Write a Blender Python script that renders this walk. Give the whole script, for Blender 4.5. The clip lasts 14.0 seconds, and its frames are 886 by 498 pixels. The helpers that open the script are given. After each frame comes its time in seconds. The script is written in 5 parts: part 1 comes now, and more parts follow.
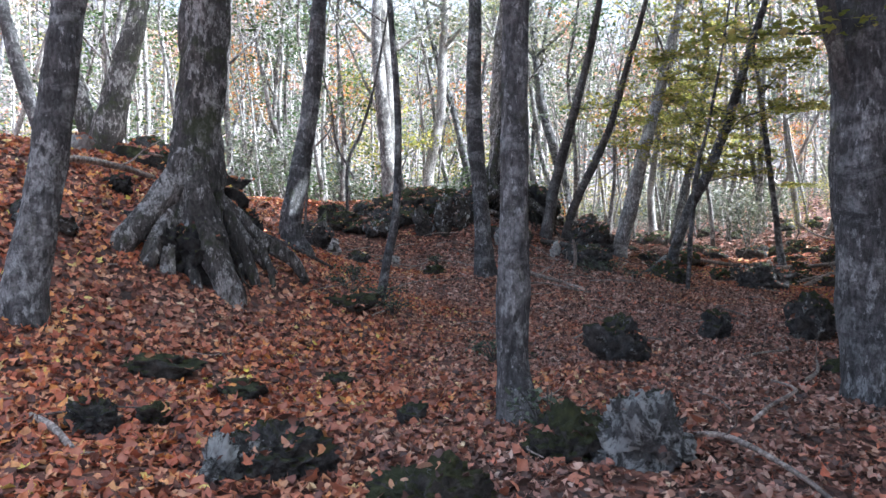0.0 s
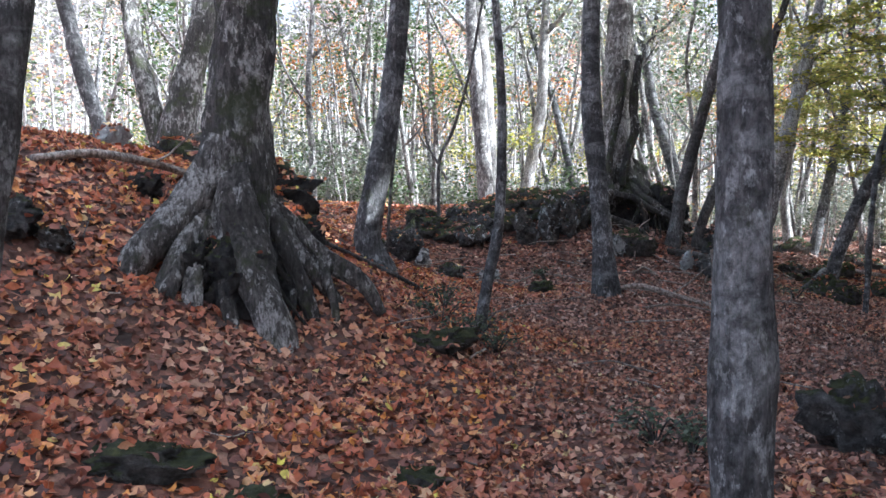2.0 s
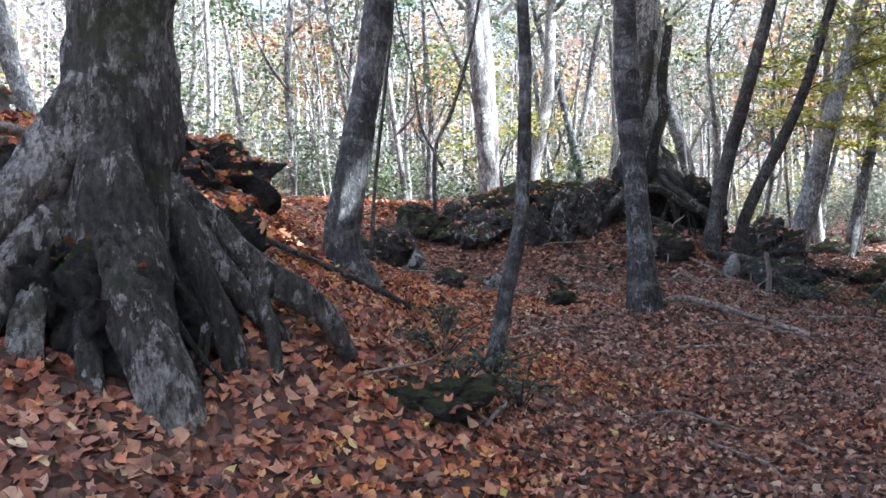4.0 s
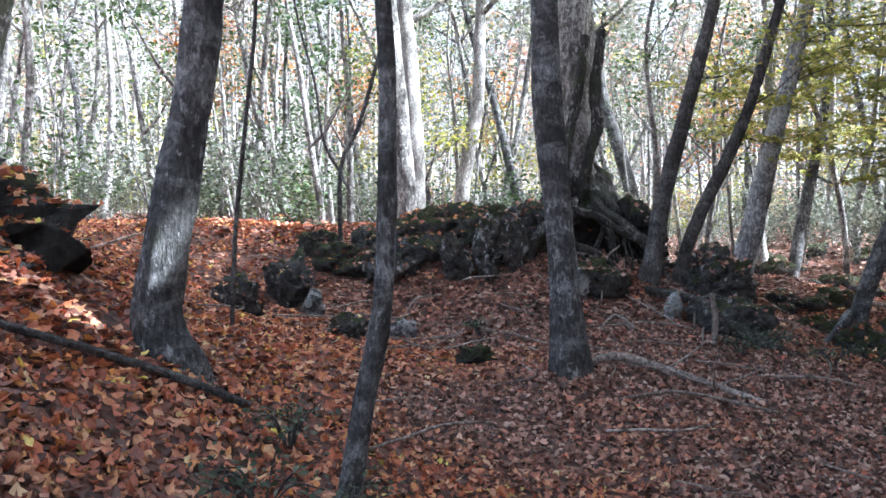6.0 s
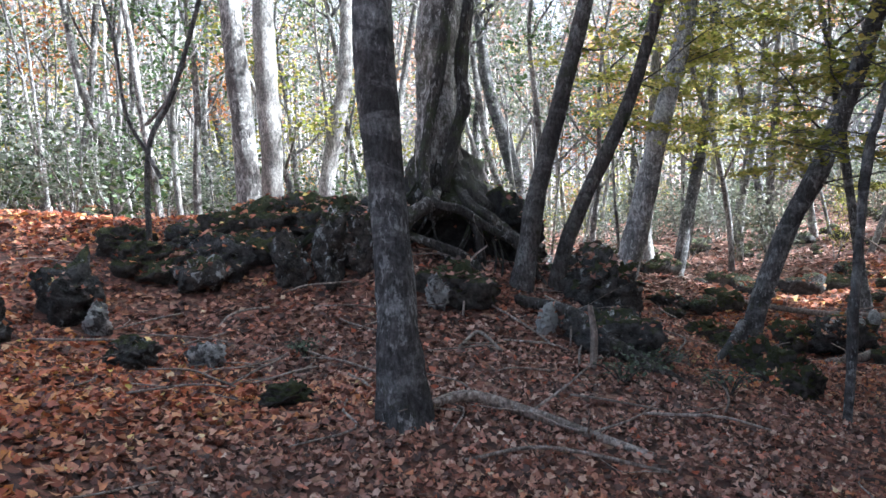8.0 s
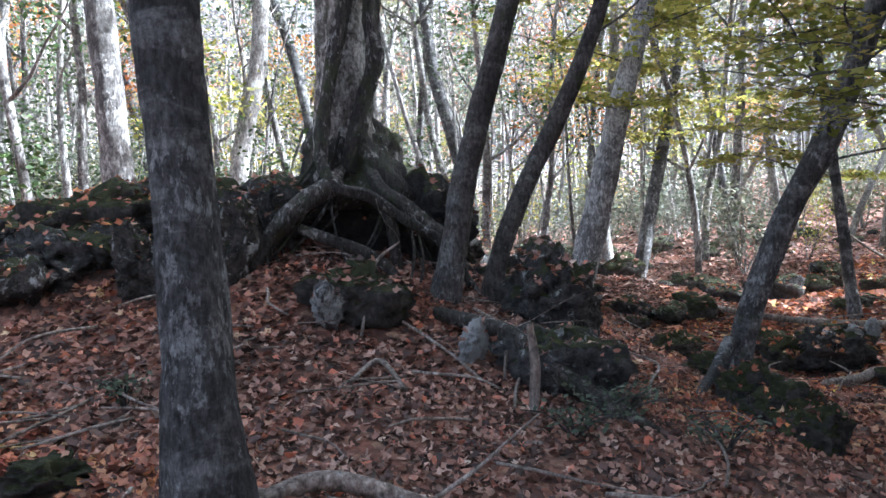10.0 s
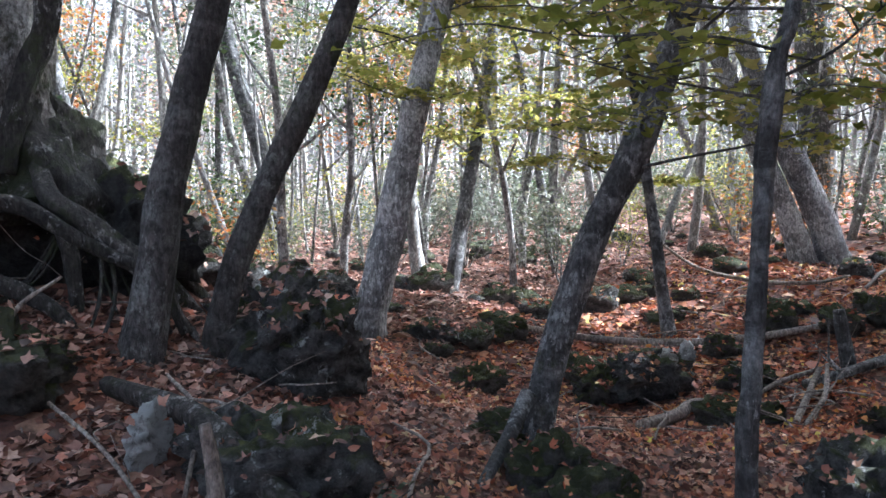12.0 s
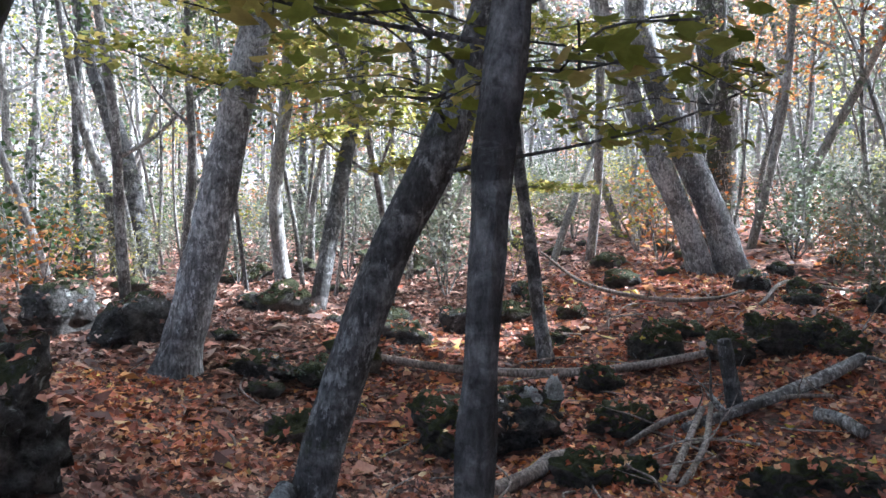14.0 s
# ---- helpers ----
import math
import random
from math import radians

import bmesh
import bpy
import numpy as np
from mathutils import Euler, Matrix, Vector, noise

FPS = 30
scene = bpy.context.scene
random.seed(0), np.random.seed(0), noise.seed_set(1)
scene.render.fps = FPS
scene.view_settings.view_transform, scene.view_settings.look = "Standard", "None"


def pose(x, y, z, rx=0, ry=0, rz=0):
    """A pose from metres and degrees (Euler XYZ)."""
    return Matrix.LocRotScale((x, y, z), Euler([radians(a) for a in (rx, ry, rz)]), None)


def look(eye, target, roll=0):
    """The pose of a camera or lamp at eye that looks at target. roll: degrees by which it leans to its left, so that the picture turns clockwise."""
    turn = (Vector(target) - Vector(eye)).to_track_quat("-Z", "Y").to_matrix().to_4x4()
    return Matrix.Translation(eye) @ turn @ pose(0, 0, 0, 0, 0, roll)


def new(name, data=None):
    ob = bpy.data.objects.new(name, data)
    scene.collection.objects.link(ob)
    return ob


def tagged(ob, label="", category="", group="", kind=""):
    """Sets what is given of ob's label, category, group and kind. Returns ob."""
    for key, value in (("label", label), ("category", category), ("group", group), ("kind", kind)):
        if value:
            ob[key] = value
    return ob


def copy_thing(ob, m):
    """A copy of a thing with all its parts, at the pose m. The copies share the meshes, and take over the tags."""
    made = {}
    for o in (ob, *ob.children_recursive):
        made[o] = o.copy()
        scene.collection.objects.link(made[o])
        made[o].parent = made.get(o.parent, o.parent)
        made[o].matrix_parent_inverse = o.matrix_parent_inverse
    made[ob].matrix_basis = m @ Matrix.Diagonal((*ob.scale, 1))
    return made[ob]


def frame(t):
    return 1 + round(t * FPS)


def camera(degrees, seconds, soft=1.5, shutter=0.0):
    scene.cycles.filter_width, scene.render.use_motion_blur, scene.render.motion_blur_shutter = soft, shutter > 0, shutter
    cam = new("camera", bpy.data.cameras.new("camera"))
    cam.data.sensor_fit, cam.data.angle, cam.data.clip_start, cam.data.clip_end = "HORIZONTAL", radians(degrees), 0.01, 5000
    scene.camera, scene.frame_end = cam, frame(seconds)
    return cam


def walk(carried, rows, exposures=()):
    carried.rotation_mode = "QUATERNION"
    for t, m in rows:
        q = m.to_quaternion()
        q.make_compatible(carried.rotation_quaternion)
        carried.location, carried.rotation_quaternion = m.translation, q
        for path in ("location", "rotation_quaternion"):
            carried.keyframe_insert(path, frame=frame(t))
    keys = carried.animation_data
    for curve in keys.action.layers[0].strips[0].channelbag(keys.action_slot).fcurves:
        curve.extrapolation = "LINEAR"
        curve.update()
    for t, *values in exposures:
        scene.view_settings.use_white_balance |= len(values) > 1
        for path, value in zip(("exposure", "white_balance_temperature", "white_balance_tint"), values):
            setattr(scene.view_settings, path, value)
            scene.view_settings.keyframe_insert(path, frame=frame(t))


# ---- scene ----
cam = camera(61.7, 14.0)
METRES, EYE, TILT, LEAN, TURN = 12.6, 1.35, -2.5, 0.0, 0.0
ROWS = [
    (0.0, 0.0, 0.0, 0.0, 0.0, 0.0, -0.0),
    (0.5, -0.0053, 0.0432, 0.004, 1.19, -0.03, -0.03),
    (1.0, -0.0129, 0.0833, 0.0078, 3.28, 0.11, -0.07),
    (1.5, -0.0152, 0.1196, 0.0082, 5.82, 0.28, 0.02),
    (2.0, -0.0175, 0.1555, 0.0087, 7.16, 0.35, 0.04),
    (4.5, -0.0413, 0.3396, 0.0146, 6.38, 0.3, 0.15),
    (5.0, -0.0331, 0.37, 0.025, 5.66, 0.41, 0.37),
    (5.5, -0.0206, 0.3971, 0.0336, 4.3, 0.41, 0.55),
    (6.0, -0.009, 0.421, 0.0471, 2.67, 0.42, 0.53),
    (6.5, 0.0066, 0.4477, 0.0537, -1.05, 0.19, 0.71),
    (7.0, 0.022, 0.4804, 0.0525, -4.19, -0.11, 0.86),
    (7.5, 0.0307, 0.5154, 0.0541, -5.03, -0.24, 0.69),
    (10.0, 0.091, 0.6957, 0.0514, -8.34, -0.23, 0.74),
    (10.5, 0.1079, 0.7263, 0.0525, -12.07, -0.31, 0.89),
    (11.0, 0.1259, 0.7538, 0.0577, -13.51, -0.27, 0.96),
    (11.5, 0.1491, 0.7817, 0.0614, -16.29, -0.4, 1.06),
    (12.0, 0.1712, 0.8085, 0.0664, -20.91, -0.58, 1.13),
    (12.5, 0.1938, 0.8313, 0.0722, -22.44, -0.55, 1.19),
    (13.0, 0.2196, 0.8464, 0.0771, -24.11, -0.47, 1.24),
    (13.5, 0.2495, 0.8628, 0.0794, -25.38, -0.54, 1.28),
    (14.0, 0.2759, 0.8786, 0.0766, -26.61, -0.57, 1.14),
]
walk(cam, [(t, pose(0, 0, EYE, TILT, LEAN, TURN) @ pose(METRES * x, METRES * y, METRES * z, 90 + pitch, roll, yaw)) for t, x, y, z, yaw, pitch, roll in ROWS],
     [(0.0, 2.3, 5450, 8), (2.0, 2.3, 5450, 8), (5.0, 2.5, 5400, 7), (5.7, 2.5, 5400, 7), (7.5, 2.25, 5450, 7), (11.0, 2.45, 5350, 8), (14.0, 2.4, 5350, 8)])

# ---- world, sun ----
SUN_AZ, SUN_EL = 95.0, 40.0          # degrees to the right of the first way, above the horizon
world = bpy.data.worlds.new("sky")
scene.world = world
world.use_nodes = True
wn = world.node_tree
sky = wn.nodes.new("ShaderNodeTexSky")
sky.sky_type, sky.sun_disc = "NISHITA", False
sky.sun_elevation, sky.sun_rotation = radians(SUN_EL), radians(SUN_AZ)
sky.air_density, sky.dust_density, sky.ozone_density = 0.8, 9.0, 1.0
haze = wn.nodes.new("ShaderNodeHueSaturation")
haze.inputs["Saturation"].default_value = 0.5
wn.links.new(sky.outputs["Color"], haze.inputs["Color"])
wn.links.new(haze.outputs["Color"], wn.nodes["Background"].inputs["Color"])
wn.nodes["Background"].inputs["Strength"].default_value = 0.15
sun_data = bpy.data.lights.new("sun", "SUN")
sun_data.energy, sun_data.angle, sun_data.color = 5.0, radians(0.6), (1.0, 0.95, 0.89)
sun = new("sun", sun_data)
sun_way = Vector((math.sin(radians(SUN_AZ)) * math.cos(radians(SUN_EL)), math.cos(radians(SUN_AZ)) * math.cos(radians(SUN_EL)), math.sin(radians(SUN_EL))))
sun.matrix_world = look(tuple(sun_way * 60), (0, 0, 0))


# ---- materials ----
def material(name):
    m = bpy.data.materials.new(name)
    m.use_nodes = True
    t = m.node_tree
    return m, t, t.nodes["Principled BSDF"]


def nd(t, kind, **props):
    n = t.nodes.new(kind)
    for key, value in props.items():
        if key in n.inputs:
            n.inputs[key].default_value = value
    return n


def noise_of(t, scale, detail=5.0, rough=0.6, vector=None, distort=0.0):
    n = nd(t, "ShaderNodeTexNoise", Scale=scale, Detail=detail, Roughness=rough, Distortion=distort)
    if vector is not None:
        t.links.new(vector, n.inputs["Vector"])
    return n.outputs["Fac"]


def coords(t, sx=1.0, sy=1.0, sz=1.0, shift=False):
    c = t.nodes.new("ShaderNodeTexCoord")
    m = t.nodes.new("ShaderNodeMapping")
    m.inputs["Scale"].default_value = (sx, sy, sz)
    t.links.new(c.outputs["Object"], m.inputs["Vector"])
    if shift:
        o = t.nodes.new("ShaderNodeObjectInfo")
        k = t.nodes.new("ShaderNodeVectorMath")
        k.operation = "SCALE"
        k.inputs[0].default_value = (37.0, 19.0, 53.0)
        t.links.new(o.outputs["Random"], k.inputs["Scale"])
        t.links.new(k.outputs["Vector"], m.inputs["Location"])
    return m.outputs["Vector"]


def ramp(t, fac, stops, sharp=False):
    r = t.nodes.new("ShaderNodeValToRGB")
    e = r.color_ramp.elements
    while len(e) < len(stops):
        e.new(0.5)
    for el, (p, c) in zip(e, stops):
        el.position, el.color = p, (*c, 1) if len(c) == 3 else c
    if sharp:
        r.color_ramp.interpolation = "CONSTANT"
    t.links.new(fac, r.inputs["Fac"])
    return r.outputs["Color"]


def grey(a, b):
    return [(a, (0, 0, 0)), (b, (1, 1, 1))]


def mix(t, fac, a, b, blend="MIX"):
    m = t.nodes.new("ShaderNodeMix")
    m.data_type, m.blend_type = "RGBA", blend
    for sock, v in (("Factor", fac), ("A", a), ("B", b)):
        i = [s for s in m.inputs if s.name == sock and (s.type == "RGBA" or sock == "Factor" and s.type == "VALUE")][0]
        if isinstance(v, (int, float)):
            i.default_value = v
        elif isinstance(v, tuple):
            i.default_value = (*v, 1)
        else:
            t.links.new(v, i)
    return [s for s in m.outputs if s.type == "RGBA"][0]


def calc(t, op, a, b):
    m = t.nodes.new("ShaderNodeMath")
    m.operation = op
    for i, v in enumerate((a, b)):
        if isinstance(v, (int, float)):
            m.inputs[i].default_value = v
        else:
            t.links.new(v, m.inputs[i])
    return m.outputs[0]


def bump(t, height, strength, dist, bsdf):
    b = nd(t, "ShaderNodeBump", Strength=strength, Distance=dist)
    t.links.new(height, b.inputs["Height"])
    t.links.new(b.outputs["Normal"], bsdf.inputs["Normal"])


def bark(name, dark, pale, lichen, amount, moss=0.0, ridge=0.5, rings=0.0):
    """Bark with streaks along the stem, pale lichen plates, cross rings and a little moss."""
    m, t, p = material(name)
    v = coords(t, 1, 1, 1, True)
    streak = noise_of(t, 3.0, 8, 0.7, coords(t, 11, 11, 2.2, True), 0.1)
    broad = noise_of(t, 1.7, 5, 0.6, v)
    fine = noise_of(t, 60, 4, 0.7, v)
    col = mix(t, ramp(t, streak, grey(0.40, 0.60)), dark, pale)
    col = mix(t, ramp(t, broad, [(0.36, (0.75, 0.75, 0.75)), (0.62, (0, 0, 0))]), col, tuple(0.5 * c for c in dark))
    plates = noise_of(t, 17.0, 10, 0.72, coords(t, 1, 1, 0.5, True), 0.12)
    patch = calc(t, "ADD", plates, calc(t, "MULTIPLY", calc(t, "SUBTRACT", broad, 0.5), 0.5))
    lich = ramp(t, patch, grey(0.605 - amount, 0.655 - amount))
    lcol = mix(t, ramp(t, fine, grey(0.35, 0.65)), tuple(0.62 * c for c in lichen), lichen)
    col = mix(t, calc(t, "MULTIPLY", lich, 0.85), col, lcol)
    height = calc(t, "ADD", calc(t, "ADD", streak, calc(t, "MULTIPLY", plates, 0.5)), calc(t, "MULTIPLY", fine, 0.35))
    if rings:
        band = noise_of(t, 2.0, 6, 0.65, coords(t, 1.3, 1.3, 2.6, True), 0.6)
        col = mix(t, calc(t, "MULTIPLY", ramp(t, band, grey(0.5, 0.62)), rings), col, lcol)
        col = mix(t, calc(t, "MULTIPLY", ramp(t, band, [(0.3, (1, 1, 1)), (0.44, (0, 0, 0))]), rings), col, tuple(0.45 * c for c in dark))
        height = calc(t, "ADD", height, calc(t, "MULTIPLY", band, 0.4))
    grain = ramp(t, noise_of(t, 26, 6, 0.75, coords(t, 1.4, 1.4, 0.8, True), 0.3), [(0.35, (0.32, 0.32, 0.32)), (0.5, (0.95, 0.95, 0.95)), (0.65, (1.6, 1.6, 1.6))])
    col = mix(t, 1.0, col, grain, "MULTIPLY")
    if moss:
        ms = ramp(t, noise_of(t, 3.1, 8, 0.7, v), grey(0.62 - moss, 0.72 - moss))
        col = mix(t, calc(t, "MULTIPLY", ms, 0.8), col, (0.04, 0.05, 0.018))
    t.links.new(col, p.inputs["Base Color"])
    p.inputs["Roughness"].default_value = 0.9
    bump(t, height, ridge, 0.05, p)
    return m


BARK_GREY = bark("grey_bark", (0.05, 0.05, 0.052), (0.14, 0.139, 0.141), (0.37, 0.38, 0.385), 0.052, 0.03, 0.8, 0.5)
BARK_OLD = bark("old_bark", (0.04, 0.037, 0.034), (0.14, 0.132, 0.125), (0.43, 0.425, 0.41), 0.075, 0.1, 1.0)
BARK_DARK = bark("dark_bark", (0.055, 0.05, 0.049), (0.13, 0.12, 0.116), (0.25, 0.255, 0.245), 0.03, 0.05, 0.9, 0.4)
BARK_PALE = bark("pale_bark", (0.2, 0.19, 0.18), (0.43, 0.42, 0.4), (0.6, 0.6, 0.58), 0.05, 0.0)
BARK_FAR = bark("woodland_bark", (0.09, 0.083, 0.08), (0.25, 0.24, 0.23), (0.5, 0.5, 0.48), 0.09, 0.0, 0.6, 0.3)
BARK_SILVER = bark("silver_bark", (0.13, 0.132, 0.138), (0.34, 0.345, 0.355), (0.58, 0.6, 0.62), 0.09, 0.0, 0.7, 0.35)
BARK_BLACK = bark("blackened_bark", (0.022, 0.02, 0.018), (0.085, 0.077, 0.07), (0.36, 0.355, 0.34), 0.03, 0.12, 1.0)
BARK_ROOT = bark("root_bark", (0.045, 0.041, 0.037), (0.2, 0.188, 0.174), (0.5, 0.49, 0.475), 0.08, 0.07, 1.0)
BARK_ROOT_DARK = bark("dark_root_bark", (0.034, 0.03, 0.027), (0.12, 0.108, 0.098), (0.36, 0.35, 0.335), 0.045, 0.1, 1.0)
BARK_FLAKED = bark("flaking_bark", (0.09, 0.08, 0.072), (0.33, 0.31, 0.285), (0.58, 0.57, 0.54), 0.1, 0.08, 1.0, 0.3)
DEADWOOD = bark("dead_wood", (0.2, 0.16, 0.135), (0.46, 0.4, 0.355), (0.45, 0.43, 0.4), 0.0, 0.0)


def leafy(name, stops, trans=0.45, zone=None):
    """Leaves: each one takes its own colour from the stops; light passes through the blade."""
    m, t, p = material(name)
    g = t.nodes.new("ShaderNodeNewGeometry")
    col = ramp(t, g.outputs["Random Per Island"], stops)
    v = coords(t)
    if zone:
        col2 = ramp(t, g.outputs["Random Per Island"], zone)
        sx = t.nodes.new("ShaderNodeSeparateXYZ")
        t.links.new(v, sx.inputs[0])
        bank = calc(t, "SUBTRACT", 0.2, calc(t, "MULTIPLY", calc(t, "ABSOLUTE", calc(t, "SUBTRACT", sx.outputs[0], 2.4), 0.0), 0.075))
        # Past y = 18 the paler stops take over: sunlight painted into the far litter.
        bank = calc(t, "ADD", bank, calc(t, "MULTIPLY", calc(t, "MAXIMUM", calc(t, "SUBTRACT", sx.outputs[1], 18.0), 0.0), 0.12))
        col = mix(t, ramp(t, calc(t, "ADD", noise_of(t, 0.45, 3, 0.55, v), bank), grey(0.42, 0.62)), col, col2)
    fleck = ramp(t, noise_of(t, 40.0, 3, 0.6, v), [(0.3, (0.72, 0.7, 0.68)), (0.7, (1.1, 1.1, 1.1))])
    col = mix(t, 1.0, col, fleck, "MULTIPLY")
    t.links.new(col, p.inputs["Base Color"])
    p.inputs["Roughness"].default_value = 0.55
    tr = t.nodes.new("ShaderNodeBsdfTranslucent")
    t.links.new(col, tr.inputs["Color"])
    ms = t.nodes.new("ShaderNodeMixShader")
    ms.inputs["Fac"].default_value = trans
    t.links.new(p.outputs[0], ms.inputs[1])
    t.links.new(tr.outputs[0], ms.inputs[2])
    t.links.new(ms.outputs[0], t.nodes["Material Output"].inputs["Surface"])
    return m


LITTER = leafy("fallen_leaves",
               [(0.0, (0.0661, 0.0317, 0.0264)), (0.26, (0.212, 0.082, 0.0555)), (0.48, (0.477, 0.139, 0.0741)), (0.66, (0.635, 0.205, 0.0873)), (0.8, (0.609, 0.317, 0.185)), (0.91, (0.8, 0.344, 0.0793)), (0.97, (0.741, 0.503, 0.317)), (1.0, (0.8, 0.687, 0.0926))], 0.15,
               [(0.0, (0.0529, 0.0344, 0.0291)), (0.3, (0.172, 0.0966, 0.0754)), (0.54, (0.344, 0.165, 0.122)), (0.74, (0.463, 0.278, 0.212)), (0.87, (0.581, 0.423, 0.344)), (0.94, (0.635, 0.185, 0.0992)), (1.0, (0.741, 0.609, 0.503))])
# Washed-out greys: distance haze put into the leaf colour.
LEAF_HAZE = leafy("far_haze_leaves", [(0.0, (0.164, 0.164, 0.164)), (0.5, (0.271, 0.262, 0.267)), (1.0, (0.41, 0.385, 0.385))], 0.4)
# Cream tones put sunlit haze into the colour of background leaves.
LEAF_PALE = leafy("pale_sunlit_leaves", [(0.0, (0.246, 0.254, 0.164)), (0.5, (0.369, 0.353, 0.246)), (1.0, (0.476, 0.443, 0.385))], 0.4)
LEAF_YELLOW = leafy("yellow_green_leaves", [(0.0, (0.15, 0.175, 0.03)), (0.4, (0.29, 0.305, 0.06)), (0.75, (0.42, 0.39, 0.10)), (1.0, (0.54, 0.42, 0.14))], 0.6)
LEAF_GREEN = leafy("evergreen_leaves", [(0.0, (0.03, 0.06, 0.02)), (0.5, (0.06, 0.11, 0.035)), (1.0, (0.12, 0.17, 0.06))], 0.35)
LEAF_BUSH = leafy("grey_green_leaves", [(0.0, (0.07, 0.09, 0.065)), (0.5, (0.15, 0.172, 0.13)), (1.0, (0.27, 0.285, 0.235))], 0.45)
LEAF_SAGE = leafy("sage_green_leaves", [(0.0, (0.05, 0.075, 0.045)), (0.5, (0.10, 0.135, 0.085)), (1.0, (0.17, 0.20, 0.14))], 0.3)
LEAF_OLIVE = leafy("olive_leaves", [(0.0, (0.082, 0.102, 0.0492)), (0.5, (0.172, 0.184, 0.123)), (1.0, (0.303, 0.295, 0.23))], 0.5)
LEAF_ORANGE = leafy("orange_leaves", [(0.0, (0.35, 0.10, 0.03)), (0.5, (0.48, 0.2, 0.06)), (1.0, (0.55, 0.34, 0.12))], 0.5)
LEAF_ROSE = leafy("rose_brown_leaves", [(0.0, (0.30, 0.14, 0.10)), (0.5, (0.42, 0.24, 0.18)), (1.0, (0.52, 0.36, 0.26))], 0.5)


def soil():
    m, t, p = material("leafy_soil")
    v = coords(t)
    cells = nd(t, "ShaderNodeTexVoronoi", Scale=16.0)
    t.links.new(v, cells.inputs["Vector"])
    shade = t.nodes.new("ShaderNodeSeparateColor")
    t.links.new(cells.outputs["Color"], shade.inputs[0])
    leaf = ramp(t, shade.outputs[0], [(0.0, (0.035, 0.02, 0.016)), (0.4, (0.14, 0.058, 0.04)), (0.75, (0.28, 0.12, 0.08)), (1.0, (0.42, 0.25, 0.17))])
    col = mix(t, ramp(t, noise_of(t, 6.0, 8, 0.7, v), grey(0.42, 0.66)), leaf, (0.04, 0.026, 0.02))
    # Beyond about 62 m the soil greys out: distance haze painted into it.
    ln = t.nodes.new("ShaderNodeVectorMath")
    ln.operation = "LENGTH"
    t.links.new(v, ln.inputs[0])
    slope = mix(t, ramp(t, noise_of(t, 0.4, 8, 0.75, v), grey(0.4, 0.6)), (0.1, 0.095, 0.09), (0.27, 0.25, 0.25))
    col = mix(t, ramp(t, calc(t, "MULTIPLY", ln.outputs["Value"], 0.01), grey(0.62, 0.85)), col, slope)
    t.links.new(col, p.inputs["Base Color"])
    p.inputs["Roughness"].default_value = 0.95
    bump(t, calc(t, "ADD", cells.outputs["Distance"], noise_of(t, 25, 6, 0.7, v)), 0.7, 0.03, p)
    return m


SOIL = soil()


def stone(name, base, pale, moss, lichen):
    """Lava rock, with moss where it faces up and white lichen crusts."""
    m, t, p = material(name)
    v = coords(t, 1, 1, 1, True)
    col = mix(t, ramp(t, noise_of(t, 11, 10, 0.78, v), grey(0.42, 0.62)), base, pale)
    g = t.nodes.new("ShaderNodeNewGeometry")
    s = t.nodes.new("ShaderNodeSeparateXYZ")
    t.links.new(g.outputs["Normal"], s.inputs[0])
    up = calc(t, "ADD", calc(t, "MULTIPLY", s.outputs[2], 0.45), noise_of(t, 4.5, 7, 0.68, v))
    ms = ramp(t, up, grey(1.0 - moss, 1.12 - moss))
    mcol = ramp(t, noise_of(t, 14, 5, 0.6, v), [(0.3, (0.022, 0.027, 0.01)), (0.6, (0.065, 0.075, 0.024)), (0.8, (0.16, 0.165, 0.05))])
    col = mix(t, ms, col, mcol)
    li = ramp(t, noise_of(t, 7.5, 10, 0.74, coords(t, 1.1, 1.1, 0.9, True), 0.4), grey(0.74 - lichen, 0.82 - lichen))
    col = mix(t, li, col, (0.56, 0.58, 0.57))
    t.links.new(col, p.inputs["Base Color"])
    p.inputs["Roughness"].default_value = 0.93
    bump(t, calc(t, "ADD", noise_of(t, 18, 8, 0.75, v), calc(t, "MULTIPLY", ms, 0.3)), 1.0, 0.09, p)
    return m


ROCK = stone("lava_rock", (0.024, 0.024, 0.024), (0.15, 0.145, 0.14), 0.22, 0.16)
ROCK_MOSS = stone("mossy_rock", (0.032, 0.03, 0.027), (0.13, 0.12, 0.105), 0.39, 0.1)
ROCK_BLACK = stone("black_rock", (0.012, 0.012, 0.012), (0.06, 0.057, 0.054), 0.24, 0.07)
ROCK_FACE = stone("lichened_rock_face", (0.018, 0.017, 0.016), (0.15, 0.132, 0.115), 0.24, 0.2)
ROCK_LICHEN = stone("lichen_rock", (0.05, 0.05, 0.05), (0.2, 0.2, 0.2), 0.08, 0.265)
ROCK_PALE = stone("pale_rock", (0.22, 0.22, 0.215), (0.5, 0.5, 0.49), 0.0, 0.3)


# ---- helpers for meshes ----
def mesh_of(name, verts, faces, mat, smooth=True):
    me = bpy.data.meshes.new(name)
    me.from_pydata([tuple(v) for v in verts], [], [tuple(f) for f in faces])
    me.materials.append(mat)
    if smooth:
        me.polygons.foreach_set("use_smooth", [True] * len(me.polygons))
    me.update()
    return me


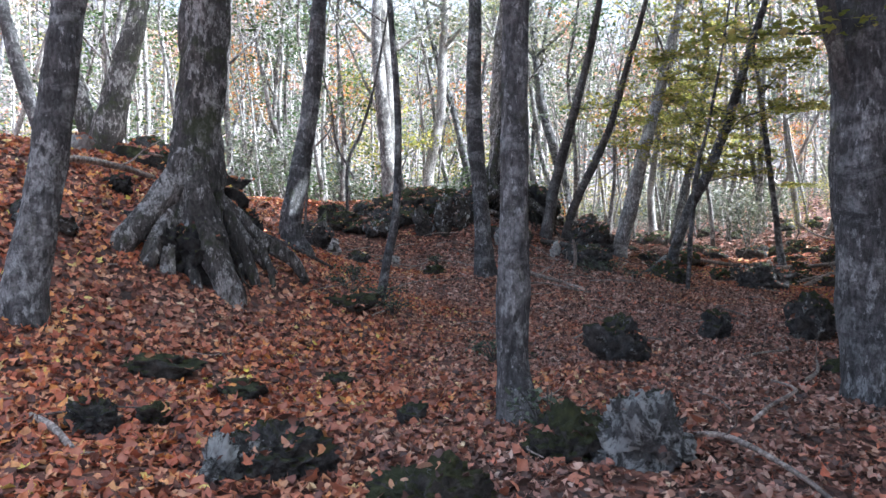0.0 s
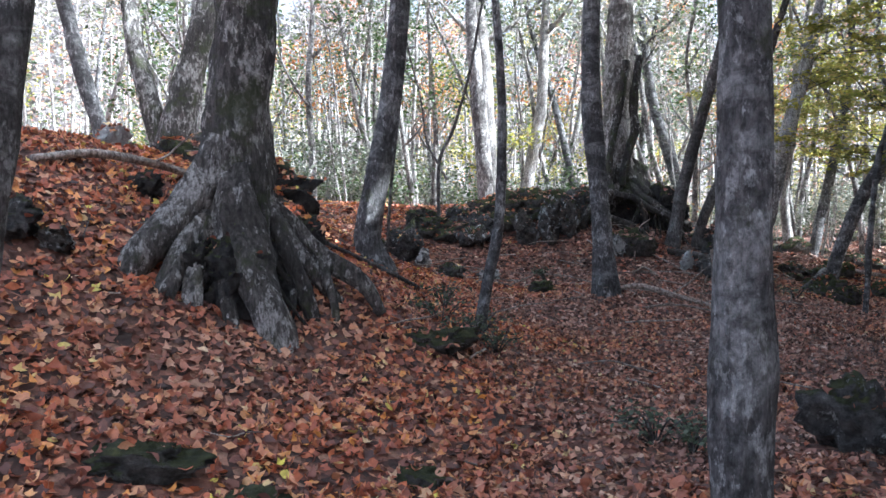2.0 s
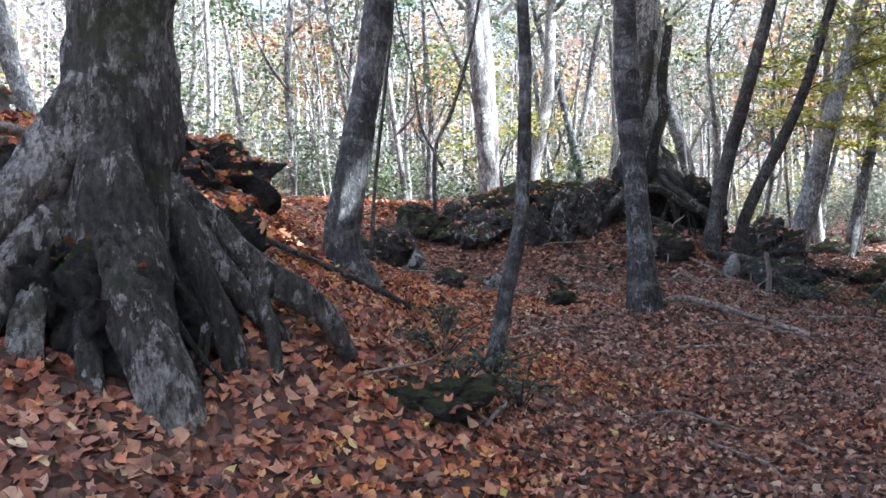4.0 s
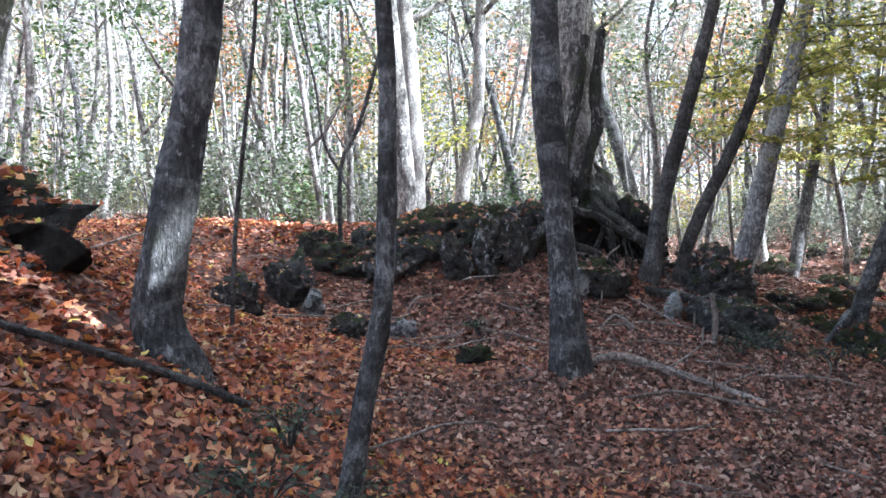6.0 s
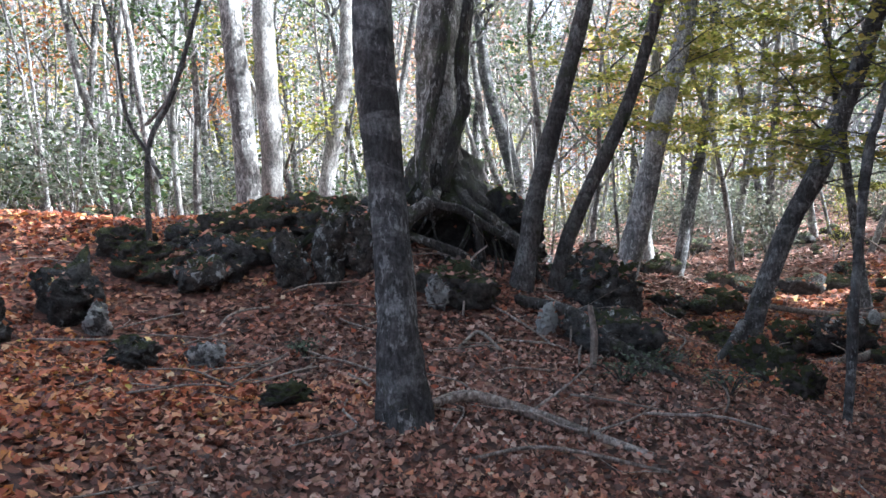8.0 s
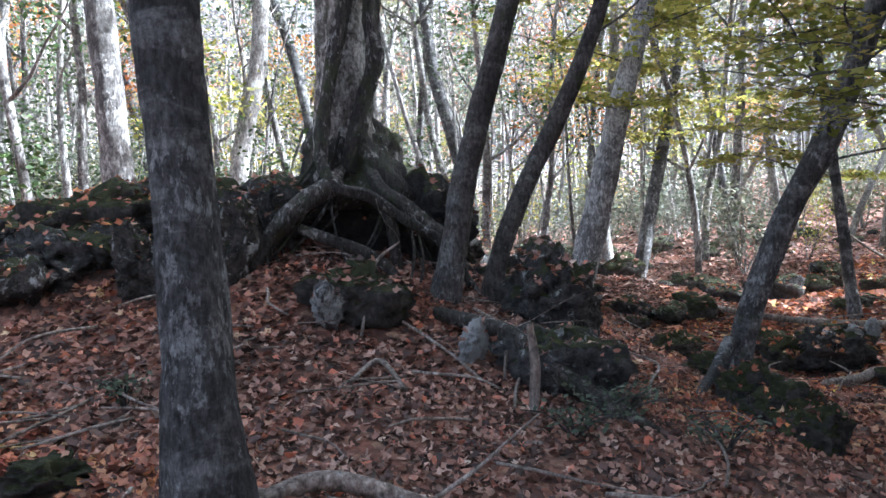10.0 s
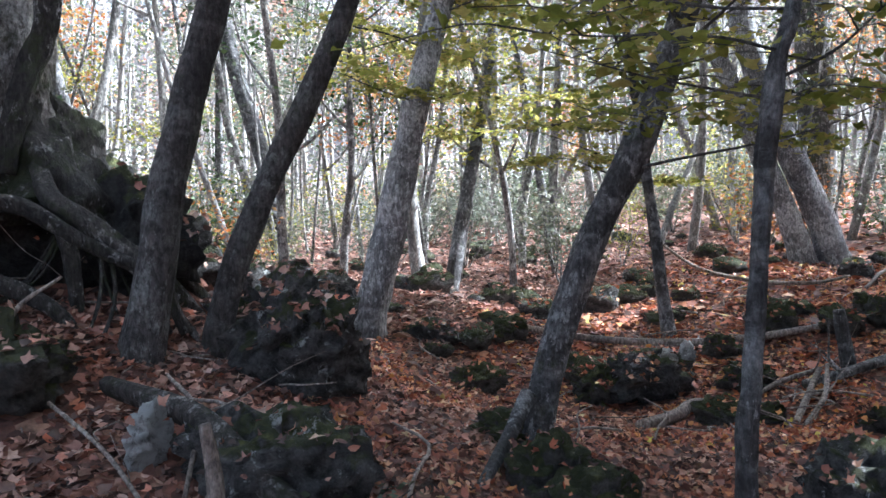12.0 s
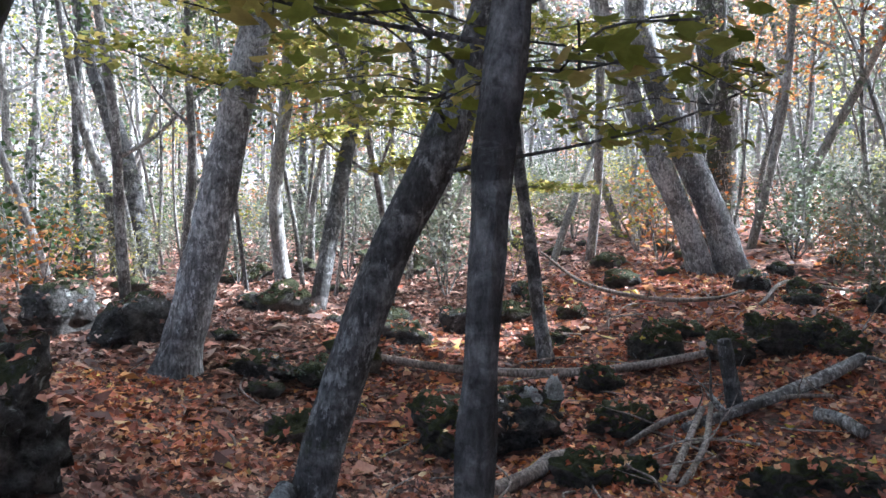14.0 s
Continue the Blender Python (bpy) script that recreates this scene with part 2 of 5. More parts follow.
def big_mesh(name, verts, faces, mat, smooth=False):
    """A mesh from arrays; every face has the same number of corners."""
    me = bpy.data.meshes.new(name)
    n, k = faces.shape
    me.vertices.add(len(verts))
    me.vertices.foreach_set("co", np.ascontiguousarray(verts, dtype=np.float32).ravel())
    me.loops.add(n * k)
    me.loops.foreach_set("vertex_index", np.ascontiguousarray(faces, dtype=np.int32).ravel())
    me.polygons.add(n)
    me.polygons.foreach_set("loop_start", np.arange(0, n * k, k, dtype=np.int32))
    if smooth:
        me.polygons.foreach_set("use_smooth", np.ones(n, dtype=bool))
    me.materials.append(mat)
    me.update(calc_edges=True)
    return me


def thing(name, at, label, category, group="", kind=""):
    ob = new(name)
    ob.empty_display_size = 0.1
    ob.location = at
    return tagged(ob, label, category, group, kind)


def part(name, me, parent, label="", kind=""):
    ob = new(name, me)
    ob.parent = parent
    return tagged(ob, label, "", "", kind)


def spline(nodes, steps):
    """A smooth line through nodes (x, y, z, r)."""
    p = np.array(nodes, float)
    p = np.vstack([2 * p[0] - p[1], p, 2 * p[-1] - p[-2]])
    out = []
    for i in range(1, len(p) - 2):
        for u in np.linspace(0, 1, steps, endpoint=False):
            a, b, c, d = p[i - 1], p[i], p[i + 1], p[i + 2]
            out.append(0.5 * (2 * b + (c - a) * u + (2 * a - 5 * b + 4 * c - d) * u * u + (3 * b - a - 3 * c + d) * u ** 3))
    out.append(p[-2])
    return np.array(out)


def tube(nodes, sides=10, steps=5, seed=0.0, wobble=0.06, lobes=0, flare=0.0, origin=(0, 0, 0)):
    """A tapered stem round a smooth line; lobes and flare swell its foot into root ridges."""
    line = spline(nodes, steps)
    line[:, 3] = np.maximum(line[:, 3], 0.002)
    verts, faces = [], []
    n = len(line)
    side = Vector((1, 0.13, 0))
    o = np.array(origin)
    for i, q in enumerate(line):
        way = Vector(line[min(i + 1, n - 1)][:3] - line[max(i - 1, 0)][:3]).normalized()
        a = side - way * side.dot(way)
        if a.length < 0.1:
            a = way.orthogonal()
        a.normalize()
        side = a.copy()
        b = way.cross(a)
        foot = math.exp(-((q[2] - line[0][2]) / 0.42) ** 2)
        for k in range(sides):
            ang = 2 * math.pi * k / sides
            r = q[3] * (1 + wobble * noise.noise((math.cos(ang) * 1.6 + seed, math.sin(ang) * 1.6, q[2] * 2.2 + q[0])) + 0.5 * wobble * noise.noise((math.cos(ang) * 4 + seed, math.sin(ang) * 4, q[2] * 7)))
            if lobes:
                r *= 1 + flare * foot * (0.5 + 0.5 * math.cos(lobes * ang + seed))
            c = a * math.cos(ang) + b * math.sin(ang)
            verts.append((q[0] + c.x * r - o[0], q[1] + c.y * r - o[1], q[2] + c.z * r - o[2]))
    for i in range(n - 1):
        for k in range(sides):
            k2 = (k + 1) % sides
            faces.append((i * sides + k, i * sides + k2, (i + 1) * sides + k2, (i + 1) * sides + k))
    faces.append(tuple(range(sides))[::-1])
    faces.append(tuple((n - 1) * sides + k for k in range(sides)))
    return verts, faces


def leaf_cloud(rng, centres, spread, size, flat=0.5, tilt=0.6, lobed=False):
    """Arrays of small folded leaf blades scattered about centres."""
    n = len(centres)
    pos = centres + rng.normal(0, 1, (n, 3)) * np.array([spread, spread, spread * flat])
    yaw = rng.uniform(0, 2 * np.pi, n)
    s = size * rng.uniform(0.6, 1.35, n)
    nrm = rng.normal(0, tilt, (n, 3)) + np.array([0, 0, 1.0])
    nrm /= np.linalg.norm(nrm, axis=1)[:, None]
    ax = np.stack([np.cos(yaw), np.sin(yaw), np.zeros(n)], 1)
    ax -= nrm * (ax * nrm).sum(1)[:, None]
    ax /= np.linalg.norm(ax, axis=1)[:, None]
    bx = np.cross(nrm, ax)
    fold = rng.uniform(-0.1, 0.25, n) * s
    S = s[:, None]
    F = fold[:, None]
    if lobed:
        shape = [(-0.5, 0, 0), (-0.22, -0.3, 1), (0.05, -0.42, 1), (0.12, -0.16, 0.4), (0.55, 0, 0.3), (0.12, 0.16, 0.4), (0.05, 0.42, 1), (-0.22, 0.3, 1)]
        quads = [(0, 1, 2, 3), (0, 3, 4, 5), (0, 5, 6, 7)]
    else:
        shape = [(-0.5, 0, 0), (0.05, -0.3, 1), (0.55, 0, 0), (0.05, 0.3, 1)]
        quads = [(0, 1, 2, 3)]
    verts = np.stack([pos + ax * S * u + bx * S * w + nrm * F * h for u, w, h in shape], 1).reshape(-1, 3)
    k = len(shape)
    faces = np.concatenate([np.arange(n)[:, None] * k + np.array(q)[None, :] for q in quads])
    return verts, faces


# ---- ground ----
HILLS = np.array([
    [0.32, 0.2, -0.16, -0.05, 0.07, 0.02, 0.02, 0.01], [0.08, -0.16, 0.0, 0.07, -0.06, 0.03, 0.08, 0.02],
    [0.74, -0.17, -0.29, 0.19, -0.18, 0.07, 0.04, 0.01], [0.45, 0.46, -0.29, -0.02, -0.08, 0.1, -0.03, 0.0],
    [0.29, 0.41, -0.29, -0.14, 0.01, -0.03, 0.01, 0.06], [0.51, -0.1, -0.02, 0.16, -0.1, 0.03, -0.14, 0.08],
    [0.17, -0.39, -0.39, 0.02, 0.13, 0.03, -0.04, 0.23], [0.19, 0.32, 0.8, 1.17, -0.29, -0.43, -0.06, 0.13],
    [0.09, 0.08, -0.3, -0.35, 0.15, 0.26, -0.04, 0.23], [0.03, 0.02, -0.11, -0.09, 0.17, 0.12, -0.42, 0.22]])


def rise(v):
    return 1 / (1 + np.exp(-np.clip(v, -40, 40)))


def ground_z(x, y):
    """Height of the forest floor: the bank, the mound, the hollow and the far slope."""
    x, y = np.asarray(x, float), np.asarray(y, float)
    z = 1.53 * rise(-(x + 1.35) / 2.25) * rise((y - 3.6) / 2.7) + 0.35 * rise((y - 22) / 2.7) + 2.9 * rise((x - 18) / 4.5) * rise((y - 20) / 5.4)
    for j, b in enumerate(np.linspace(0.9, 21.2, 10)):
        for i, a in enumerate(np.linspace(-5.4, 10.8, 8)):
            z = z + HILLS[j, i] * np.exp(-((x - a) ** 2 + (y - b) ** 2) / (2 * 1.7 ** 2))
    z = z + 0.03 * np.sin(2.3 * x + 1.4 * np.sin(1.7 * y)) * np.sin(2.6 * y + 0.8 * np.sin(2.1 * x)) + 0.016 * np.sin(5.7 * x + 2 * np.sin(3.1 * y)) * np.sin(6.3 * y)
    far = np.hypot(x - 2, y - 12)
    z = z + 0.06 * np.exp(-((x - 0.1) / 1.6) ** 2 - ((y - 15.75) / 0.55) ** 2) + 0.12 * np.exp(-((x - 1.7) / 0.8) ** 2 - ((y - 15.7) / 0.6) ** 2) + 0.13 * np.exp(-((x - 0.7) ** 2 + (y - 11.7) ** 2) / 0.5)
    z = z + 0.22 * np.exp(-((x + 1.5) ** 2 + (y - 7.5) ** 2) / 0.6) - 0.36 * np.exp(-((x - 1.33) / 0.42) ** 2 - ((y - 15.5) / 0.3) ** 2)
    return z + rise((far - 26) / 5) * 0.5 * np.sin(0.21 * x + 1) * np.sin(0.17 * y) + rise((far - 92) / 11) * 26


def gz(x, y):
    return float(ground_z(x, y))


def build_ground():
    def axis(lo, hi, step):
        mid = np.arange(lo, hi, step)
        out = step * np.cumsum(1.22 ** np.arange(1, 42))
        out = out[out < 1500]
        return np.concatenate([(lo - out)[::-1], mid, hi + out])
    xs, ys = axis(-9, 15, 0.13), axis(-2, 27, 0.13)
    X, Y = np.meshgrid(xs, ys)
    Z = ground_z(X, Y)
    verts = np.stack([X, Y, Z], -1).reshape(-1, 3)
    w, h = len(xs), len(ys)
    i = (np.arange(h - 1)[:, None] * w + np.arange(w - 1)[None, :]).ravel()
    faces = np.stack([i, i + 1, i + 1 + w, i + w], 1)
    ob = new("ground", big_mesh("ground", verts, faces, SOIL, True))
    return tagged(ob, "uneven forest floor of dark soil and leaf mould", "ground", "", "structure")


build_ground()

# ---- rocks ----
ROCK_SPOTS = []


def boulder(at, dims, mat, label, seed, turn=0.0, sub=4, rugged=0.6, group=""):
    """A rugged lava boulder: broad lumps, sharp ledges and pits."""
    bm = bmesh.new()
    bmesh.ops.create_icosphere(bm, subdivisions=sub, radius=0.5)
    pick = random.Random(seed)
    cuts = []
    for k in range(15):
        n = Vector((pick.gauss(0, 1), pick.gauss(0, 1), pick.gauss(0, 0.8))).normalized()
        cuts.append((n, pick.uniform(0.36, 0.52)))
    off = Vector((seed * 3.1, seed * 1.7, seed))
    for v in bm.verts:
        q = v.co.normalized()
        r = 0.56
        for n, d in cuts:
            c = q.dot(n)
            if c > 0.2:
                r = min(r, d / c)
        p = Vector((q.x * r * dims[0], q.y * r * dims[1], q.z * r * dims[2]))
        big = max(dims)
        w = p / max(0.35, big) * 1.0
        lump = noise.noise(w * 3.4 + off)
        pit = abs(noise.noise(w * 7.0 + off)) + 0.6 * abs(noise.noise(w * 15 + off)) + 0.35 * abs(noise.noise(w * 31 + off))
        grit = noise.noise(p * 34 + off)
        v.co = p * (1 + rugged * (0.6 * lump + 0.95 * (0.36 - pit))) + q * grit * 0.024
    me = bpy.data.meshes.new("rock")
    bm.to_mesh(me)
    bm.free()
    me.materials.append(mat)
    me.polygons.foreach_set("use_smooth", [True] * len(me.polygons))
    ob = new("rock", me)
    ob.matrix_basis = pose(*at, 0, 0, turn)
    ROCK_SPOTS.append(ob)
    return tagged(ob, label, "rock", group)


def stone_at(x, y, dims, mat, label, seed, turn=0.0, lift=0.30, sub=4, rugged=0.6, group=""):
    return boulder((x, y, gz(x, y) + dims[2] * lift), dims, mat, label, seed, turn, sub, rugged, group)


DARKL = "dark rugged lava boulder half sunk in fallen leaves"
MOSSL = "dark lava stone covered with green moss among leaves"
for x, y, dims, mat, label, turn, lift in [
        (0.97, 3.5, (0.42, 0.4, 0.62), ROCK_LICHEN, "upright grey stone crusted with white lichen beside the path", 10, 0.1),
        (0.63, 3.68, (0.5, 0.4, 0.36), ROCK_MOSS, MOSSL, 30, 0.04),
        (-0.05, 3.05, (0.58, 0.4, 0.34), ROCK_MOSS, MOSSL, 0, 0.1),
        (-0.8, 3.55, (0.5, 0.42, 0.34), ROCK, MOSSL, 0, 0.15),
        (-1.05, 3.4, (0.16, 0.3, 0.34), ROCK_LICHEN, "narrow grey stone with pale lichen in the leaves", 25, 0.05),
        (-1.9, 3.95, (0.26, 0.24, 0.22), ROCK, DARKL, 0, 0.2),
        (-1.62, 4.1, (0.18, 0.16, 0.14), ROCK_MOSS, MOSSL, 0, 0.3),
        (-1.95, 4.95, (0.6, 0.3, 0.16), ROCK_MOSS, "low dark hump of moss and soil among leaves", 10, 0.15),
        (-1.35, 4.85, (0.4, 0.25, 0.14), ROCK_MOSS, "low dark hump of moss and soil among leaves", -20, 0.15),
        (-0.75, 5.4, (0.25, 0.2, 0.16), ROCK_MOSS, "low dark hump of moss and soil among leaves", 0, 0.15),
        (-0.95, 7.4, (0.6, 0.4, 0.22), ROCK_MOSS, "low dark hump of moss and soil among leaves", 30, 0.15),
        (-0.20, 4.42, (0.20, 0.2, 0.16), ROCK, DARKL, 0, 0.2),
        (1.46, 6.12, (0.52, 0.45, 0.46), ROCK, "blunt dark boulder with lichen stains on bare leaf litter", 0, 0.3),
        (5.6, 12.9, (0.9, 0.7, 0.6), ROCK, DARKL, 0, 0.3),
        (4.1, 8.15, (0.55, 0.5, 0.6), ROCK, DARKL, 20, 0.3),
        (2.95, 7.9, (0.30, 0.3, 0.34), ROCK, DARKL, 20, 0.3),
        (3.4, 6.2, (0.4, 0.3, 0.2), ROCK_MOSS, MOSSL, 20, 0.2),
        (2.9, 4.2, (0.6, 0.4, 0.3), ROCK_MOSS, MOSSL, 0, 0.2),
        (-3.6, 9.6, (1.8, 1.3, 1.1), ROCK_BLACK, "large dark overhanging lava rock capped with orange leaves", 12, -0.22),
        (-4.5, 11.2, (1.0, 0.8, 0.7), ROCK, "grey weathered rock on the top of the bank", 0, 0.3),
        (-3.4, 6.15, (0.34, 0.3, 0.26), ROCK, DARKL, 0, 0.3),
        (-3.24, 7.44, (0.26, 0.22, 0.22), ROCK_BLACK, DARKL, 0, 0.3),
        (-3.15, 6.2, (0.2, 0.18, 0.18), ROCK_FACE, DARKL, 40, 0.3),
        (-4.2, 8.6, (0.3, 0.24, 0.22), ROCK_PALE, "small pale grey stone on the leafy bank", 0, 0.4),
        # Black stones added between the roots to give the shaded cavities their dark.
        (-2.2, 6.66, (0.5, 0.36, 0.6), ROCK_BLACK, "black mossy stone added for the dark gaps between the old tree's roots", 0, 0.3),
        (-2.48, 6.62, (0.36, 0.3, 0.42), ROCK_BLACK, "black mossy stone added for the dark gaps between the old tree's roots", 50, 0.3),
        (-1.98, 7.0, (0.3, 0.3, 0.5), ROCK_BLACK, "black mossy stone added for the dark gaps between the old tree's roots", 90, 0.25),
        (-2.05, 7.4, (0.42, 0.4, 0.5), ROCK_BLACK, "black mossy stone added for the dark gaps between the old tree's roots", 20, 0.3),
        (-2.40, 14.3, (0.62, 0.5, 0.72), ROCK, DARKL, 0, 0.35),
        (-2.08, 14.05, (0.26, 0.2, 0.32), ROCK_LICHEN, "small pale stone leaning on a dark boulder", 15, 0.35),
        (-2.05, 15.3, (0.62, 0.55, 0.42), ROCK_MOSS, "rounded stone with bright green moss at the mound", 0, 0.3),
        (-2.35, 15.7, (0.7, 0.5, 0.42), ROCK_MOSS, MOSSL, 30, 0.3),
        (-1.55, 13.3, (0.42, 0.3, 0.30), ROCK, DARKL, 0, 0.25),
        (-2.7, 13.2, (0.5, 0.45, 0.5), ROCK, DARKL, 0, 0.25),
        (-0.95, 13.4, (0.3, 0.22, 0.26), ROCK_LICHEN, "small grey stone with pale lichen in the leaves", 0, 0.25),
        (-0.15, 12.3, (0.42, 0.3, 0.2), ROCK_MOSS, MOSSL, 0, 0.2),
        (-0.4, 14.95, (0.4, 0.5, 0.7), ROCK_FACE, "tall dark rock face with white lichen under the mound", 5, 0.22),
        (0.02, 14.92, (0.36, 0.5, 0.95), ROCK_FACE, "narrow dark rock face streaked with lichen in the mound", 30, 0.2),
        (0.38, 15.0, (0.36, 0.45, 0.85), ROCK_FACE, "fissured brown rock face with rusty stains in the mound", -10, 0.22),
        (-1.2, 15.35, (1.0, 0.7, 0.55), ROCK, DARKL, 0, 0.15),
        (-0.85, 15.75, (1.1, 0.7, 0.6), ROCK_MOSS, MOSSL, 20, 0.15),
        (-0.1, 15.75, (1.1, 0.8, 0.6), ROCK_MOSS, DARKL, 0, 0.12),
        (0.55, 15.5, (0.8, 0.7, 0.6), ROCK, DARKL, 0, 0.15),
        (-1.6, 15.7, (0.7, 0.6, 0.42), ROCK, DARKL, 0, 0.15),
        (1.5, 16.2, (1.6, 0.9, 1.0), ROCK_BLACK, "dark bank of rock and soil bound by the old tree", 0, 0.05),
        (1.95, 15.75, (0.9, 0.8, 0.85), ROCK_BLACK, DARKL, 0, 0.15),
        # Black backing added so that the root hollow reads as a deep shaded hole.
        (1.33, 15.82, (1.2, 0.6, 1.0), ROCK_BLACK, "black rock added as the shaded depth of a root hollow", 0, 0.0),
        (1.36, 14.4, (0.9, 0.62, 0.55), ROCK_MOSS, "broad boulder with moss and white lichen patch", 8, 0.14),
        (1.08, 14.2, (0.26, 0.24, 0.34), ROCK_LICHEN, "pale lichen-white knob of stone on a boulder", 0, 0.6),
        (2.95, 15.35, (0.8, 1.4, 0.8), ROCK, "dark pitted rock slab beside leaning trunks", -8, 0.22),
        (2.55, 13.6, (0.95, 0.5, 0.5), ROCK, "dark boulder under a fallen root", -35, 0.2),
        (3.08, 14.9, (0.75, 0.6, 0.7), ROCK, DARKL, 0, 0.2),
        # Separate pale stone added in place of a lichen patch.
        (2.08, 13.75, (0.22, 0.2, 0.3), ROCK_PALE, "pale stone standing in for a lichen patch on a boulder", 0, 0.35),
        (6.9, 16.6, (1.05, 0.7, 0.66), ROCK, "dark boulder capped with patches of white lichen", 0, 0.34),
        (6.65, 16.42, (0.2, 0.16, 0.16), ROCK_PALE, "white lichen crust on a dark boulder", 0, 2.6),
        (7.0, 16.42, (0.22, 0.16, 0.16), ROCK_PALE, "white lichen crust on a dark boulder", 40, 2.6),
        (7.27, 16.45, (0.18, 0.16, 0.2), ROCK_PALE, "white lichen crust on a dark boulder", 80, 2.0),
        (6.35, 16.75, (0.5, 0.5, 0.4), ROCK_MOSS, MOSSL, 0, 0.3),
        (7.75, 16.1, (0.6, 0.5, 0.34), ROCK_MOSS, MOSSL, 0, 0.25),
        (5.1, 16.95, (0.55, 0.4, 0.34), ROCK_MOSS, MOSSL, 0, 0.3),
        (5.1, 18.3, (0.8, 0.4, 0.32), ROCK, DARKL, -20, 0.3),
        (6.1, 18.4, (0.7, 0.5, 0.4), ROCK_MOSS, MOSSL, 0, 0.3),
        (8.4, 20.0, (0.85, 0.6, 0.55), ROCK, DARKL, 0, 0.3),
        (9.2, 20.3, (0.9, 0.5, 0.3), ROCK_MOSS, "low stone with bright sunlit moss", 0, 0.3),
        (4.13, 13.74, (0.60, 0.50, 0.42), ROCK_MOSS, "mossy hump at the foot of a leaning tree", 115, 0.12),
        (4.12, 13.31, (0.60, 0.50, 0.40), ROCK_MOSS, "mossy hump at the foot of a leaning tree", 5, 0.12),
        (4.05, 12.89, (0.50, 0.45, 0.36), ROCK_MOSS, "mossy hump at the foot of a leaning tree", 65, 0.12),
        (4.32, 14.62, (0.6, 0.5, 0.36), ROCK_MOSS, MOSSL, 0, 0.2),
        (9.5, 16.5, (0.5, 0.45, 0.42), ROCK_MOSS, MOSSL, 0, 0.3),
        (9.95, 16.25, (0.5, 0.45, 0.42), ROCK_MOSS, MOSSL, 40, 0.3),
        (10.4, 16.1, (0.45, 0.4, 0.38), ROCK_MOSS, MOSSL, 80, 0.3),
        (9.1, 17.2, (0.6, 0.5, 0.45), ROCK_MOSS, MOSSL, 80, 0.3),
        (8.2, 17.0, (0.42, 0.4, 0.3), ROCK_MOSS, MOSSL, 0, 0.3),
        (7.64, 14.39, (0.60, 0.45, 0.26), ROCK_MOSS, MOSSL, 0, 0.15),
        (7.93, 14.21, (0.50, 0.40, 0.24), ROCK_MOSS, MOSSL, 90, 0.15),
        (10.52, 16.37, (0.55, 0.45, 0.36), ROCK_MOSS, MOSSL, 100, 0.15),
        (10.29, 15.81, (0.50, 0.40, 0.34), ROCK_MOSS, MOSSL, 160, 0.15),
        (10.18, 16.71, (0.50, 0.42, 0.42), ROCK_MOSS, MOSSL, 45, 0.15),
        (9.77, 17.52, (0.60, 0.40, 0.30), ROCK_MOSS, MOSSL, 110, 0.15),
        (6.83, 15.45, (0.50, 0.45, 0.36), ROCK_MOSS, MOSSL, 140, 0.15),
        (7.18, 15.33, (0.40, 0.35, 0.26), ROCK_MOSS, MOSSL, 160, 0.15),
        (9.70, 19.50, (0.60, 0.40, 0.30), ROCK_MOSS, MOSSL, 40, 0.15),
        (6.56, 26.03, (0.90, 0.50, 0.35), ROCK_MOSS, MOSSL, 10, 0.15),
        (4.36, 24.66, (0.90, 0.50, 0.40), ROCK_MOSS, MOSSL, 120, 0.15),
        (3.52, 26.95, (0.90, 0.60, 0.50), ROCK_MOSS, MOSSL, 140, 0.15),
        (13.32, 22.95, (0.70, 0.50, 0.35), ROCK_MOSS, MOSSL, 170, 0.15),
        (9.68, 27.31, (0.80, 0.50, 0.40), ROCK_MOSS, MOSSL, 40, 0.15),
        (4.0, 19.3, (0.9, 0.6, 0.6), ROCK, DARKL, 0, 0.3),
        (3.4, 20.3, (1.0, 0.7, 0.7), ROCK, DARKL, 50, 0.3),
        (5.9, 20.6, (0.6, 0.5, 0.5), ROCK_MOSS, MOSSL, 0, 0.3)]:
    stone_at(x, y, dims, mat, label, len(ROCK_SPOTS) * 1.37 + 0.5, turn, lift, 5 if label.startswith("black mossy") or y < 4.2 else 4 if y < 17.5 else 3)

rm = random.Random(31)
for k in range(34):
    x, y = rm.uniform(-1.9, 2.5), rm.uniform(15.0, 16.3)
    if x > 0.7 and y < 15.3 or 0.75 < x < 1.95 and y < 15.95:
        continue
    w = rm.uniform(0.26, 0.62)
    stone_at(x, y, (w * rm.uniform(1.0, 1.5), w, w * rm.uniform(0.55, 0.9)), rm.choice((ROCK_MOSS, ROCK_MOSS, ROCK, ROCK_FACE)), "dark lava stone of the root-bound mound", 300 + k * 0.91, rm.uniform(0, 180), 0.2, 3, 0.6, "stones of the mound")
rr = random.Random(5)
for k in range(70):
    x, y = rr.uniform(4.5, 17), rr.uniform(16.5, 30)
    if x - 4 > (y - 9) * 1.15:
        continue
    s = rr.uniform(0.2, 0.62)
    stone_at(x, y, (s * rr.uniform(0.9, 1.6), s, s * rr.uniform(0.45, 0.8)), ROCK_MOSS if rr.random() < 0.7 else ROCK, "small moss-grown stone scattered on the woodland floor", 100 + k * 0.77, rr.uniform(0, 180), 0.25, 3, 0.5, "scattered mossy stones")
